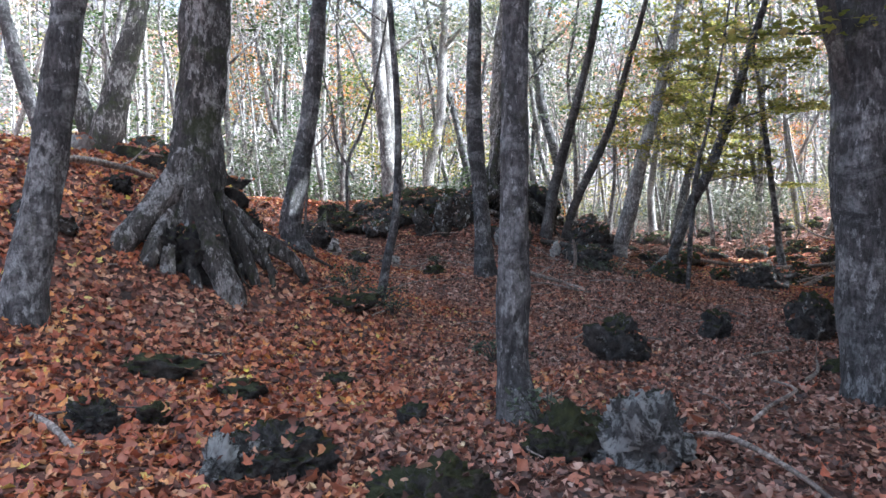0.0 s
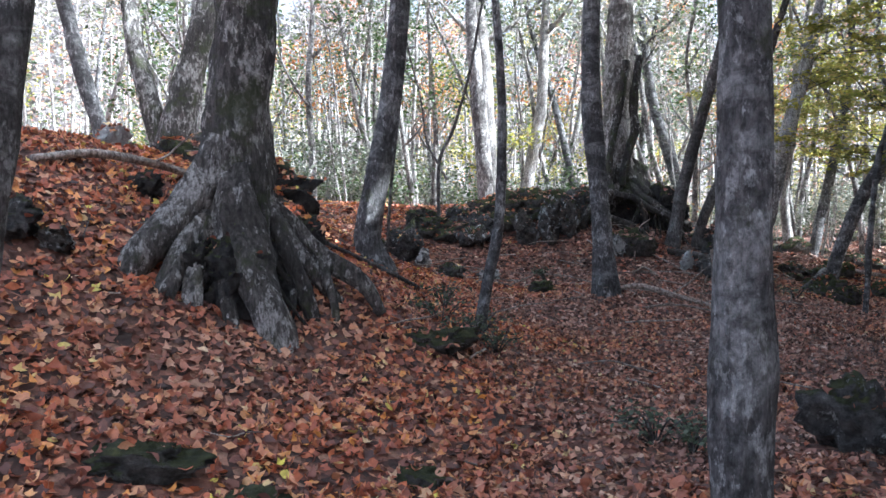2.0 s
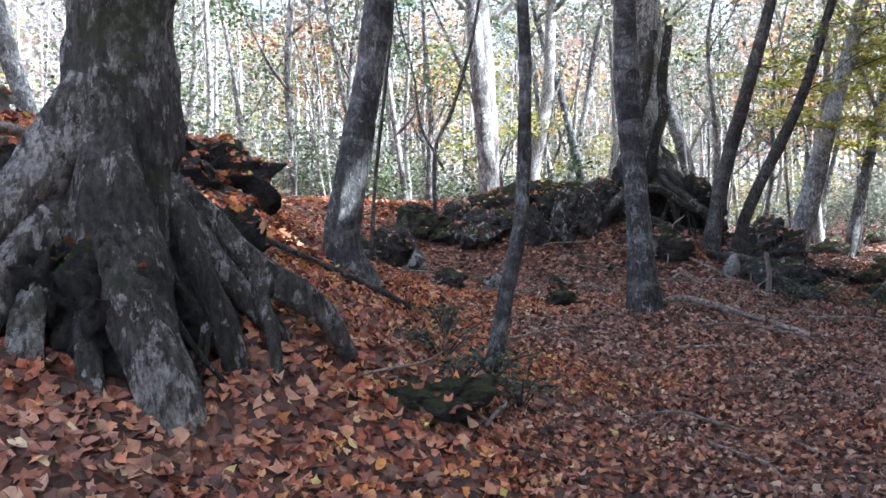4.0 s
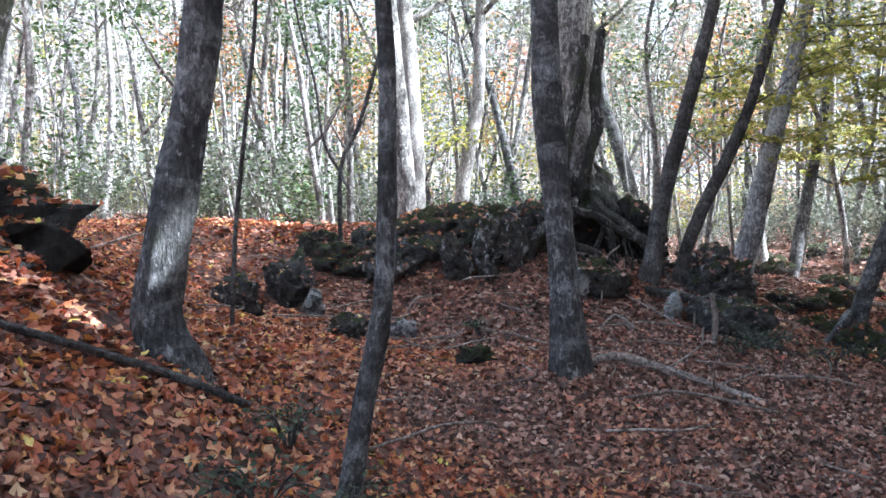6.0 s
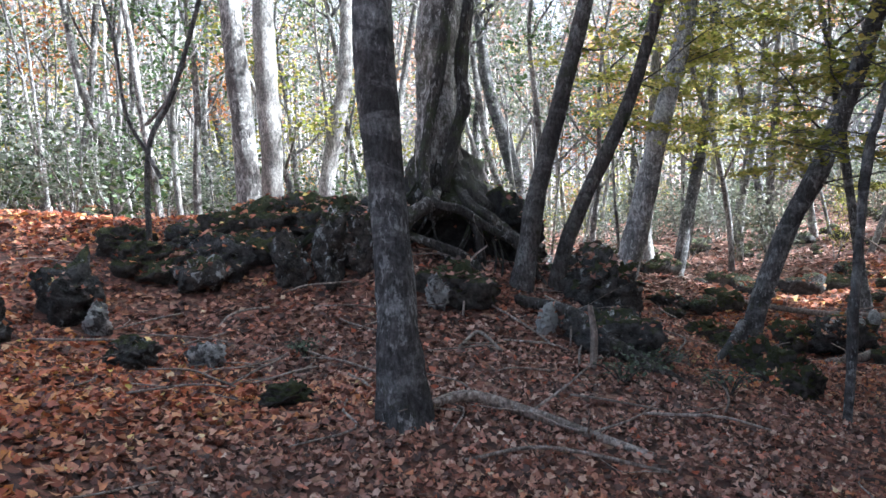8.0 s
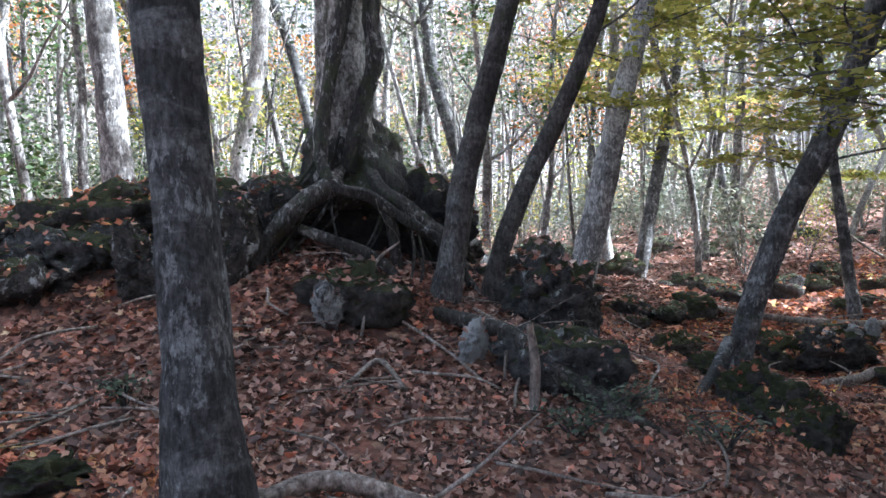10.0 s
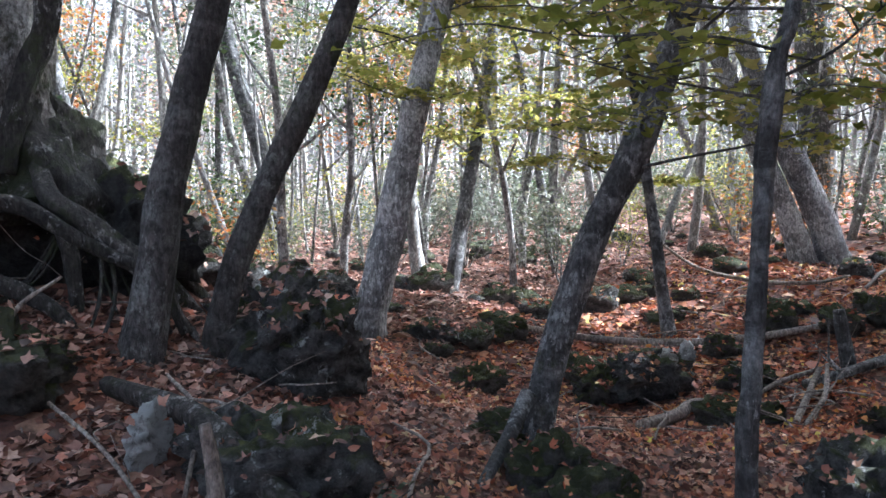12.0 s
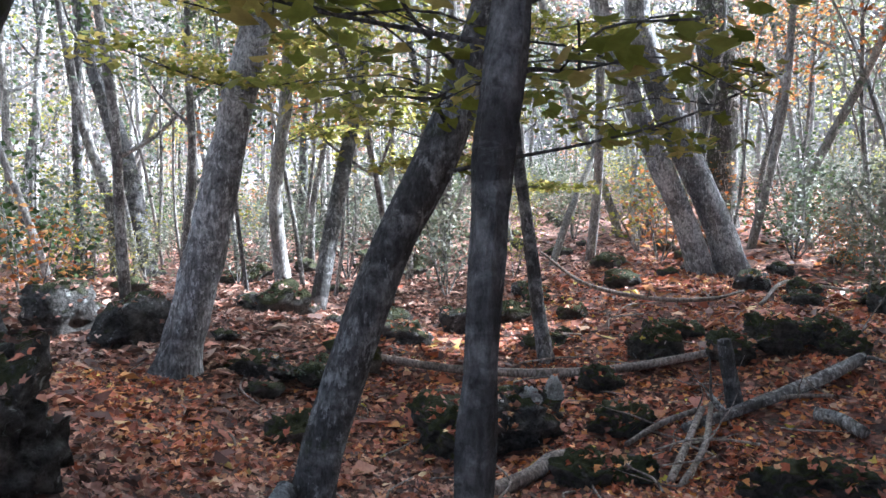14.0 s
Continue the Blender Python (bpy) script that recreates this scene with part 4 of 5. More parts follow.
rooted_tree([(1.3, 15.84, 2.1, 0.32), (1.26, 15.82, 2.45, 0.28), (1.26, 15.84, 2.9, 0.255), (1.27, 15.88, 3.3, 0.25), (1.27, 15.94, 3.9, 0.26)],
            [root_path(HX, HY, radians(a), z, 0.3, re, th, be, li) for a, z, re, th, be, li in [
                (-25, 2.0, 1.3, 0.09, 0.1, 0.05), (-8, 1.95, 1.3, 0.10, 0.0, 0.05), (15, 1.9, 1.2, 0.11, 0.0, 0.0), (170, 1.95, 1.4, 0.12, 0.0, 0.05), (-168, 1.85, 1.7, 0.08, 0.0, 0.12), (-178, 1.8, 2.6, 0.06, 0.1, 0.12),
                (-160, 1.8, 2.2, 0.05, -0.2, 0.15), (176, 1.85, 3.0, 0.05, 0.12, 0.1), (100, 1.9, 1.0, 0.14, 0.0, 0.0), (-40, 1.9, 1.5, 0.04, 0.1, 0.12)]] +
            [[(1.22, 15.5, 2.0, 0.06), (1.11, 15.22, 1.86, 0.085), (0.93, 15.1, 1.74, 0.09), (0.76, 15.06, 1.58, 0.085), (0.63, 15.04, 1.42, 0.07), (0.52, 15.0, 1.2, 0.05)],
             [(1.45, 15.5, 2.05, 0.05), (1.56, 15.2, 1.82, 0.055), (1.75, 15.1, 1.69, 0.055), (1.94, 15.08, 1.54, 0.05), (2.13, 15.04, 1.38, 0.045), (2.3, 15.0, 1.0, 0.035)],
             [(0.86, 15.1, 1.5, 0.04), (1.16, 15.06, 1.39, 0.05), (1.43, 15.02, 1.28, 0.05), (1.62, 15.0, 1.14, 0.04), (1.75, 14.95, 0.95, 0.03)],
             [(1.5, 15.4, 1.8, 0.04), (1.62, 15.25, 1.55, 0.045), (1.66, 15.2, 1.35, 0.04), (1.7, 15.15, 1.05, 0.03)]],
            "old hollow-rooted tree with flaking pale bark straddling dark rocks", 32, BARK_FLAKED, BARK_ROOT_DARK, 5, 0.1, 11, LEAF_OLIVE,
            [[(1.36, 15.5, 4.2, 0.07), (1.25, 15.46, 3.4, 0.075), (1.14, 15.42, 2.84, 0.08), (1.06, 15.36, 2.34, 0.075), (1.06, 15.24, 2.04, 0.07), (1.2, 15.1, 1.83, 0.06), (1.44, 15.06, 1.77, 0.056), (1.72, 15.04, 1.58, 0.052), (1.9, 15.03, 1.48, 0.05), (2.04, 15.02, 1.38, 0.045), (2.2, 15.0, 1.0, 0.03)],
             [(1.62, 15.65, 4.3, 0.08), (1.5, 15.58, 3.45, 0.085), (1.53, 15.54, 3.02, 0.09), (1.42, 15.5, 2.62, 0.085), (1.33, 15.46, 2.3, 0.08), (1.28, 15.44, 1.98, 0.07)]],
            [[(1.4, 15.9, 1.7, 0.5), (1.4, 15.88, 1.9, 0.5), (1.35, 15.84, 2.12, 0.43), (1.3, 15.82, 2.35, 0.35), (1.27, 15.82, 2.55, 0.25)]],
            [(1.35, 15.75, 1.0, 1.75, 2.4, 46), (0.2, 15.5, 0.8, 1.5, 1.9, 16)])


# ---- fallen wood ----
def fallen(nodes, label, name, mat=DEADWOOD, twigs=0, seed=0, sides=10):
    pts = [(x, y, gz(x, y) + z, r) for x, y, z, r in nodes]
    base = pts[0][:3]
    ob = thing(name, base, label, name.replace("_", " "))
    v, f = tube(pts, sides, 9, seed, 0.3, 0, 0, base)
    part("stem", mesh_of("stem", v, f, mat), ob)
    rng = np.random.default_rng(seed + 900)
    for k in range(twigs):
        q = pts[int(rng.integers(1, len(pts)))]
        a = rng.uniform(0, 6.28)
        ln = limb_nodes(rng, q[:3], (math.cos(a), math.sin(a), 0.25), rng.uniform(0.3, 0.8), q[3] * 0.4)
        v, f = tube(ln, 5, 3, k, 0.05, 0, 0, base)
        part("twig", mesh_of("twig", v, f, mat), ob)
    return ob


fallen([(0.74, 11.7, 0.03, 0.032), (1.1, 11.85, 0.09, 0.036), (1.5, 11.75, 0.06, 0.034), (1.85, 11.55, 0.03, 0.028), (2.2, 11.33, 0.02, 0.018)], "bent pale fallen branch on the leaves before a tree", "fallen_branch", DEADWOOD, 4, 1)
fallen([(1.9, 14.25, 0.12, 0.05), (2.3, 13.75, 0.2, 0.065), (2.55, 13.35, 0.14, 0.07), (2.85, 12.95, 0.04, 0.05), (3.1, 12.7, -0.05, 0.03)], "thick dark root sprawling over a boulder", "root_log", BARK_ROOT_DARK, 0, 2)
fallen([(7.98, 15.64, 0.05, 0.035), (8.36, 15.51, 0.08, 0.047), (8.92, 15.45, 0.10, 0.058), (9.40, 15.41, 0.10, 0.062), (10.00, 15.46, 0.10, 0.062)], "fallen lichen-grey log resting on the slope", "fallen_log", BARK_FAR, 5, 3)
fallen([(6.0, 15.5, 0.05, 0.06), (6.5, 15.65, 0.07, 0.065), (6.75, 15.78, 0.08, 0.06), (6.95, 15.85, 0.07, 0.05)], "short grey log lying in red leaves", "fallen_log", DEADWOOD, 0, 4)
fallen([(6.0, 18.7, 0.08, 0.035), (7.2, 17.95, 0.10, 0.045), (8.4, 17.2, 0.10, 0.045), (9.6, 16.55, 0.10, 0.04), (10.8, 16.0, 0.10, 0.03)], "long thin fallen trunk lying across the hollow", "fallen_log", DEADWOOD, 2, 5)
fallen([(9.3, 19.7, 1.0, 0.015), (9.6, 19.1, 0.5, 0.025), (10.2, 18.55, 0.16, 0.03), (10.9, 18.2, 0.12, 0.028), (11.7, 18.3, 0.15, 0.018)], "arched bare branch caught above mossy stones", "fallen_branch", DEADWOOD, 3, 6)
fallen([(-3.85, 6.95, 0.06, 0.03), (-3.65, 7.4, 0.10, 0.036), (-3.42, 7.85, 0.10, 0.034), (-3.2, 8.25, 0.04, 0.028)], "reddish fallen branch on top of the leafy bank", "fallen_branch", DEADWOOD, 1, 7)
fallen([(-2.55, 8.4, 0.06, 0.016), (-2.07, 8.92, 0.05, 0.02), (-1.68, 9.2, 0.05, 0.022), (-1.4, 9.4, 0.03, 0.02)], "long dark branch lying down the leaf bank", "fallen_branch", BARK_DARK, 0, 8)
fallen([(-3.50, 6.00, -0.33, 0.007), (-3.06, 6.05, -0.13, 0.008), (-2.68, 6.10, 0.05, 0.006)], "thin pale stick leaning against the roots", "stick", DEADWOOD, 0, 9, 6)
fallen([(-3.15, 5.90, -0.28, 0.020), (-3.06, 6.05, -0.17, 0.028), (-2.89, 6.30, -0.05, 0.030)], "dark dead branch lying against the old roots", "fallen_branch", BARK_DARK, 2, 17)
fallen([(1.15, 3.7, 0.03, 0.014), (1.35, 3.5, 0.1, 0.016), (1.5, 3.1, 0.05, 0.012), (1.55, 2.8, 0.02, 0.01)], "forked pale stick beside a lichen stone", "stick", DEADWOOD, 2, 10, 6)
fallen([(-2.2, 3.9, 0.02, 0.02), (-2.0, 3.75, 0.04, 0.022), (-1.8, 3.55, 0.02, 0.018)], "short grey stick on the leaves", "stick", DEADWOOD, 0, 11, 6)
fallen([(8.23, 15.68, 0.14, 0.030), (7.74, 15.35, 0.10, 0.035), (7.29, 15.06, 0.03, 0.030)], "bare grey branch leaning on a fallen log", "fallen_branch", DEADWOOD, 3, 30)
fallen([(8.34, 15.68, 0.16, 0.020), (7.76, 15.19, 0.10, 0.024), (7.25, 14.92, 0.02, 0.020)], "thin bare branch spreading from a fallen log", "fallen_branch", DEADWOOD, 3, 31)
fallen([(7.52, 15.81, 0.04, 0.020), (7.88, 15.82, 0.08, 0.026), (8.29, 15.79, 0.10, 0.022)], "pale bent branch among red leaves", "fallen_branch", DEADWOOD, 3, 32)
fallen([(8.72, 15.52, 0.06, 0.016), (8.93, 15.34, 0.10, 0.018), (9.13, 15.11, 0.08, 0.014)], "thin grey branch lying beside a stump", "fallen_branch", DEADWOOD, 3, 33)
fallen([(8.79, 15.02, 0.06, 0.050), (8.82, 14.83, 0.07, 0.055), (8.77, 14.59, 0.06, 0.050)], "short lichen-spotted log end in red leaves", "fallen_log", BARK_FAR, 0, 34)
fallen([(11.49, 17.84, 0.05, 0.030), (13.78, 19.31, 0.14, 0.030), (14.27, 18.96, 0.10, 0.026), (14.49, 18.48, 0.08, 0.020)], "crooked pale branch lying beside mossy stones", "fallen_branch", DEADWOOD, 0, 35)
fallen([(1.33, 14.05, 0.03, 0.012), (1.44, 14.48, 0.30, 0.013), (1.66, 14.66, 0.42, 0.008)], "thin pale arching stick over a boulder", "stick", DEADWOOD, 1, 40, 6)
fallen([(2.23, 13.45, 0.03, 0.012), (2.30, 13.79, 0.20, 0.014), (2.18, 14.26, 0.15, 0.010)], "thin curved stick by a fallen root", "stick", DEADWOOD, 1, 41, 6)
fallen([(1.23, 13.40, 0.04, 0.016), (1.43, 13.67, 0.05, 0.020), (1.56, 13.22, 0.03, 0.016)], "short broken stick on brown leaves", "stick", DEADWOOD, 1, 42, 6)
fallen([(1.48, 14.41, 0.04, 0.012), (1.87, 13.87, 0.05, 0.012), (2.07, 13.43, 0.03, 0.010)], "thin dead stick across brown leaves", "stick", DEADWOOD, 1, 43, 6)
fallen([(3.7, 13.72, -0.02, 0.03), (4.02, 14.08, 0.12, 0.042), (4.34, 14.42, 0.34, 0.05)], "broken root stub propped against a leaning tree", "root_log", BARK_GREY, 0, 12)
fallen([(2.32, 13.05, 0.0, 0.03), (2.33, 13.08, 0.3, 0.032), (2.3, 13.1, 0.52, 0.02)], "short upright dead stick by a fallen root", "stick", DEADWOOD, 0, 13, 8)
fallen([(8.54, 15.58, -0.05, 0.073), (8.48, 15.63, 0.4, 0.068), (8.45, 15.66, 0.68, 0.06)], "broken grey stump of a sapling standing upright", "tree_stump", BARK_GREY, 0, 14)
fallen([(2.6, 5.3, 0.02, 0.015), (3.0, 5.9, 0.04, 0.016), (3.4, 6.7, 0.03, 0.012)], "thin fallen stick across the leaves", "stick", DEADWOOD, 1, 15, 6)
fallen([(1.0, 11.2, 0.02, 0.012), (1.5, 11.25, 0.05, 0.013), (2.2, 11.1, 0.03, 0.01)], "thin fallen stick across the leaves", "stick", DEADWOOD, 2, 16, 6)

proto = []
for k in range(5):
    rng = np.random.default_rng(60 + k)
    ln = [(0, 0, 0, 0.007), (0.15, rng.normal(0, 0.03), 0.012, 0.007), (0.32, rng.normal(0, 0.05), 0.02, 0.006), (0.5, rng.normal(0, 0.07), 0.008, 0.004)]
    v, f = tube(ln, 5, 3, k, 0.1)
    proto.append(mesh_of("twig", v, f, DEADWOOD))
for k in range(285):
    x, y = (rr.uniform(-4, 8.5), rr.uniform(3, 19)) if k < 150 else (rr.uniform(-2, 3.4), rr.uniform(12, 16.3)) if k < 225 else (rr.uniform(4, 11), rr.uniform(14, 19))
    ob = new("twig", proto[k % 5])
    ob.matrix_basis = pose(x, y, gz(x, y) + 0.03, rr.uniform(-8, 8), rr.uniform(-10, 10), rr.uniform(0, 360)) @ Matrix.Scale(rr.uniform(0.5, 1.8), 4)
    tagged(ob, "thin dead twig lying on fallen leaves", "twig", "twigs on the leaves")


# ---- low green shrubs ----
def low_shrub(x, y, radius, height, seed, leaf, label):
    rng = np.random.default_rng(seed)
    base = (x, y, gz(x, y))
    sh = thing("low_shrub", base, label, "shrub")
    tips = []
    for k in range(9):
        a = rng.uniform(0, 6.28)
        d = radius * rng.uniform(0.3, 1)
        ln = [(0, 0, -0.02, 0.006), (math.cos(a) * d * 0.5, math.sin(a) * d * 0.5, height * 0.6, 0.005), (math.cos(a) * d, math.sin(a) * d, height * rng.uniform(0.5, 1), 0.003)]
        v, f = tube(ln, 5, 4, k, 0.05)
        part("stem", mesh_of("stem", v, f, BARK_DARK), sh)
        tips += [np.array(q[:3]) for q in spline(ln, 5)[3:]]
    c = crown_points(rng, tips, 130)
    v, f = leaf_cloud(rng, c, radius * 0.2, 0.042, 0.5, 0.6)
    part("foliage", big_mesh("foliage", v, f, leaf), sh)


GS = "small grey-green shrub growing through the leaf litter"
for k, (x, y, r, h) in enumerate([(-1.05, 8.45, 0.4, 0.26), (-0.75, 8.5, 0.35, 0.25), (-0.55, 8.2, 0.3, 0.22), (-1.1, 9.1, 0.3, 0.3), (0.44, 6.2, 0.3, 0.22), (0.6, 6.0, 0.2, 0.2), (2.75, 12.95, 0.4, 0.22), (2.9, 13.1, 0.35, 0.2),
                                  (2.45, 12.7, 0.35, 0.2), (0.55, 3.85, 0.3, 0.3), (-0.1, 13.4, 0.2, 0.22), (-0.9, 8.0, 0.3, 0.18), (3.3, 12.6, 0.3, 0.2), (5.6, 18.1, 0.3, 0.25)]):
    low_shrub(x, y, r, h, 300 + k, LEAF_SAGE, GS)


# ---- the wood around ----
def wood_tree(seed, height, r, leaf, mat, leaves, low, label, size=0.115):
    """A tree of the wood, built at the origin: bent trunk, branches, loose crown."""
    rng = np.random.default_rng(seed)
    tree = thing("woodland_tree", (0, 0, -200), label, "tree", "trees of the wood")
    line = []
    p, d = np.array([0.0, 0, -0.3]), np.array([rng.normal(0, 0.14), rng.normal(0, 0.14), 1.0])
    n = 8
    for i in range(n):
        line.append((*p, r * (1.15 - i / n)))
        d = d + np.array([rng.normal(0, 0.09), rng.normal(0, 0.09), 0.06])
        d /= np.linalg.norm(d)
        p = p + d * (height + 0.3) / (n - 1)
    v, f = tube(line, 8, 3, seed, 0.08)
    part("trunk", mesh_of("trunk", v, f, mat), tree)
    tips = []
    sp = spline(line, 4)
    sp = sp[sp[:, 2] > low]
    for k in range(7):
        q = sp[int(rng.integers(0, len(sp)))]
        a = rng.uniform(0, 6.28)
        ln = limb_nodes(rng, q[:3], (math.cos(a), math.sin(a), rng.uniform(0.25, 1.2)), rng.uniform(1.2, 2.8), max(0.014, q[3] * 0.55))
        v, f = tube(ln, 5, 2, k, 0.05)
        part("branch", mesh_of("branch", v, f, mat), tree)
        tips += [np.array(ln[j][:3]) for j in (2, 3, 4)]
        for j in (2, 3):
            ln2 = limb_nodes(rng, ln[j][:3], rng.normal(0, 1, 3) + np.array([0, 0, 0.4]), rng.uniform(0.6, 1.3), 0.012)
            tips += [np.array(q[:3]) for q in ln2[2:]]
    c = crown_points(rng, tips, leaves)
    v, f = leaf_cloud(rng, c, 0.27, size, 0.45, 0.7)
    part("crown", big_mesh("crown", v, f, leaf), tree)
    return tree


def undershrub(seed, height, leaf, leaves, label):
    rng = np.random.default_rng(seed)
    sh = thing("undergrowth_shrub", (0, 0, -200), label, "shrub", "shrubs of the wood")
    tips = []
    for k in range(4):
        a = rng.uniform(0, 6.28)
        ln = limb_nodes(rng, (0, 0, -0.1), (math.cos(a) * 0.4, math.sin(a) * 0.4, 1.0), height * rng.uniform(0.7, 1.1), 0.022)
        v, f = tube(ln, 5, 3, k, 0.05)
        part("stem", mesh_of("stem", v, f, BARK_FAR), sh)
        tips += [np.array(q[:3]) for q in spline(ln, 4)[5:]]
    c = crown_points(rng, tips, leaves)
    v, f = leaf_cloud(rng, c, 0.34, 0.1, 0.5, 0.7)
    part("foliage", big_mesh("foliage", v, f, leaf), sh)
    return sh


KINDS = []
for k, (h, r, leaf, mat, nleaf, low, label) in enumerate([
        (11, 0.09, LEAF_OLIVE, BARK_FAR, 600, 2.6, "slender grey tree with thin olive foliage in the wood"),
        (12, 0.085, LEAF_OLIVE, BARK_PALE, 520, 2.8, "pale slender tree with yellow-green leaves in the wood"),
        (10, 0.06, LEAF_YELLOW, BARK_FAR, 950, 1.8, "thin tree with yellow-green tiers of leaves"),
        (13, 0.11, LEAF_OLIVE, BARK_GREY, 1000, 3.0, "dark grey tree with a high olive crown"),
        (9, 0.05, LEAF_ORANGE, BARK_FAR, 900, 2.4, "thin tree with orange autumn leaves in the wood"),
        (11, 0.075, LEAF_ROSE, BARK_PALE, 900, 3.2, "pale tree with rose-brown autumn leaves"),
        (10, 0.08, LEAF_GREEN, BARK_FAR, 1100, 2.0, "evergreen tree with dark green leaves in the wood"),
        (12, 0.085, LEAF_PALE, BARK_PALE, 460, 4.5, "pale bare-stemmed tree with sparse leaves"),
        (8, 0.038, LEAF_SAGE, BARK_PALE, 230, 2.2, "very thin pale sapling of the wood"),
        (9, 0.042, LEAF_OLIVE, BARK_FAR, 260, 2.2, "very thin grey sapling of the wood")]):
    KINDS.append(wood_tree(500 + k, h, r, leaf, mat, nleaf, low, label))
SHRUBS = [undershrub(600, 2.4, LEAF_BUSH, 560, "dark green shrub in the undergrowth of the wood"), undershrub(601, 1.7, LEAF_OLIVE, 480, "olive shrub in the undergrowth of the wood"),
          undershrub(602, 2.8, LEAF_YELLOW, 480, "yellow-green shrub in the undergrowth of the wood"), undershrub(603, 2.2, LEAF_ORANGE, 380, "orange-leaved shrub in the undergrowth of the wood"), undershrub(604, 2.4, LEAF_GREEN, 560, "deep green shrub in the undergrowth of the wood")]

# Sun blockers: dense large-leaved trees, added out of view to shade the foreground.
SHADE = [wood_tree(560, 11, 0.17, LEAF_OLIVE, BARK_GREY, 2400, 3.6, "unseen full-crowned grey tree added to shade the path", 0.42), wood_tree(561, 12, 0.19, LEAF_GREEN, BARK_GREY, 2400, 4.2, "unseen full-crowned evergreen tree added to shade the path", 0.42)]
used = []


def clear(x, y, gap):
    if -5.6 < x < 12.5 and 5 < y < (18.6 if x < 3.5 else 21.5) and x - 3.5 < (y - 11) * 2.2 + 6:
        return False
    if -3 < x < 5.5 and -6 < y < 14 or x < 0.62 * y + 3.4 and -6 < y < 14:
        if x > -7:
            return False
    if (x - 13.2) ** 2 + (y - 20.2) ** 2 < 6:
        return False
    for a, b in used:
        if (a - x) ** 2 + (b - y) ** 2 < gap * gap:
            return False
    used.append((x, y))
    return True


def plant(kinds, weights, count, ring, gap, small):
    made = 0
    tries = 0
    while made < count and tries < 6000:
        tries += 1
        az = rr.uniform(-44, 66) if ring[2] else rr.uniform(66, 316)
        dist = math.sqrt(rr.uniform(ring[0] ** 2, ring[1] ** 2))
        x, y = 2 + dist * math.sin(radians(az)), 8 + dist * math.cos(radians(az))
        if not clear(x, y, gap):
            continue
        ob = rr.choices(kinds, weights)[0]
        s = rr.uniform(small, 1.25)
        ob2 = copy_thing(ob, pose(x, y, gz(x, y), rr.uniform(-4, 4), rr.uniform(-4, 4), rr.uniform(0, 360)))
        ob2.scale = (s, s, s * rr.uniform(0.9, 1.15))
        made += 1


plant(KINDS, [3, 5, 1.6, 1.5, 1.0, 1.6, 1.8, 3, 6, 4], 125, (13, 26, True), 0.9, 0.75)
plant(KINDS, [3, 3, 1.5, 2, 0.7, 2, 3, 4, 4, 3], 55, (24, 48, True), 1.1, 0.8)
plant(SHRUBS, [5, 3, 1.2, 0.4, 1.5], 170, (15, 30, True), 0.5, 0.5)
plant(SHRUBS, [5, 3, 1.5, 0.6, 1.5], 200, (28, 50, True), 0.5, 0.8)
# Unseen ring behind and beside the camera, added for its shade.
plant(KINDS, [3, 3, 3, 3, 1, 1, 2, 2, 0, 0], 24, (9, 34, False), 1.6, 0.9)
rs = random.Random(12)
for k in range(1100):
    x, y = rs.uniform(4.8, 20), rs.uniform(-9, 16.5)
    if x > max(0.62 * y + 1.0, 4.3 + (y - 11) * 1.57) and all((x - a) ** 2 + (y - b) ** 2 > 3.6 for a, b in used):
        used.append((x, y))
        copy_thing(SHADE[k % 2], pose(x, y, gz(x, y), rs.uniform(-3, 3), rs.uniform(-3, 3), rs.uniform(0, 360)))
for kind, x, y, size in ((SHRUBS[4], 17.2, 21.8, 0.95), (SHRUBS[4], 17.9, 22.4, 1.1), (SHRUBS[0], 9.5, 31, 1.6), (SHRUBS[0], 12.5, 31.5, 1.8), (KINDS[4], 18.6, 23.2, 1.0), (KINDS[4], 20.5, 26, 1.1), (KINDS[4], 8.5, 29, 1.0), (KINDS[4], -4, 30, 1.0), (SHRUBS[3], 3.0, 21.5, 0.8), (SHRUBS[0], -5.5, 22, 1.3), (SHRUBS[0], -3, 24, 1.2), (SHRUBS[0], 2, 26, 1.2),
                         (KINDS[6], -7.6, 16.2, 0.9), (KINDS[6], -5.2, 18.2, 1.0), (KINDS[6], -9.0, 19.5, 1.1), (KINDS[6], -3.2, 20.5, 0.9), (SHRUBS[4], -6.3, 16.0, 0.9), (SHRUBS[0], -5.2, 16.9, 1.0), (SHRUBS[4], -8.0, 15.0, 1.0), (SHRUBS[0], -3.9, 18.4, 0.9), (SHRUBS[4], 0.1, 18.4, 0.7), (SHRUBS[0], 0.9, 18.9, 0.9)):
    copy_thing(kind, pose(x, y, gz(x, y), 0, 0, x * 40)).scale = (size, size, size)
# More unseen sun blockers, set where sun patches still reached the ground.
for x, y in ((7.9, 7.1), (8.9, 8.0), (11.9, 5.9), (13.7, 7.0), (10.8, 5.5), (10.6, 14.2), (11.9, 15.4), (9.8, 13.1), (12.7, 14.0), (13.6, 15.6), (17.5, 17.0), (19.2, 18.2), (20.5, 17.2), (18.6, 15.8), (21.5, 18.9), (16.2, 16.2)):
    copy_thing(SHADE[int(x * 10) % 2], pose(x, y, gz(x, y), 0, 0, x * 50))
for x, y in ((8.6, 8.9), (7.6, 9.3), (7.0, 7.8), (9.4, 7.6)):
    copy_thing(SHADE[0], pose(x, y, gz(x, y), 0, 0, x * 50)).scale = (1.35, 1.35, 1.35)
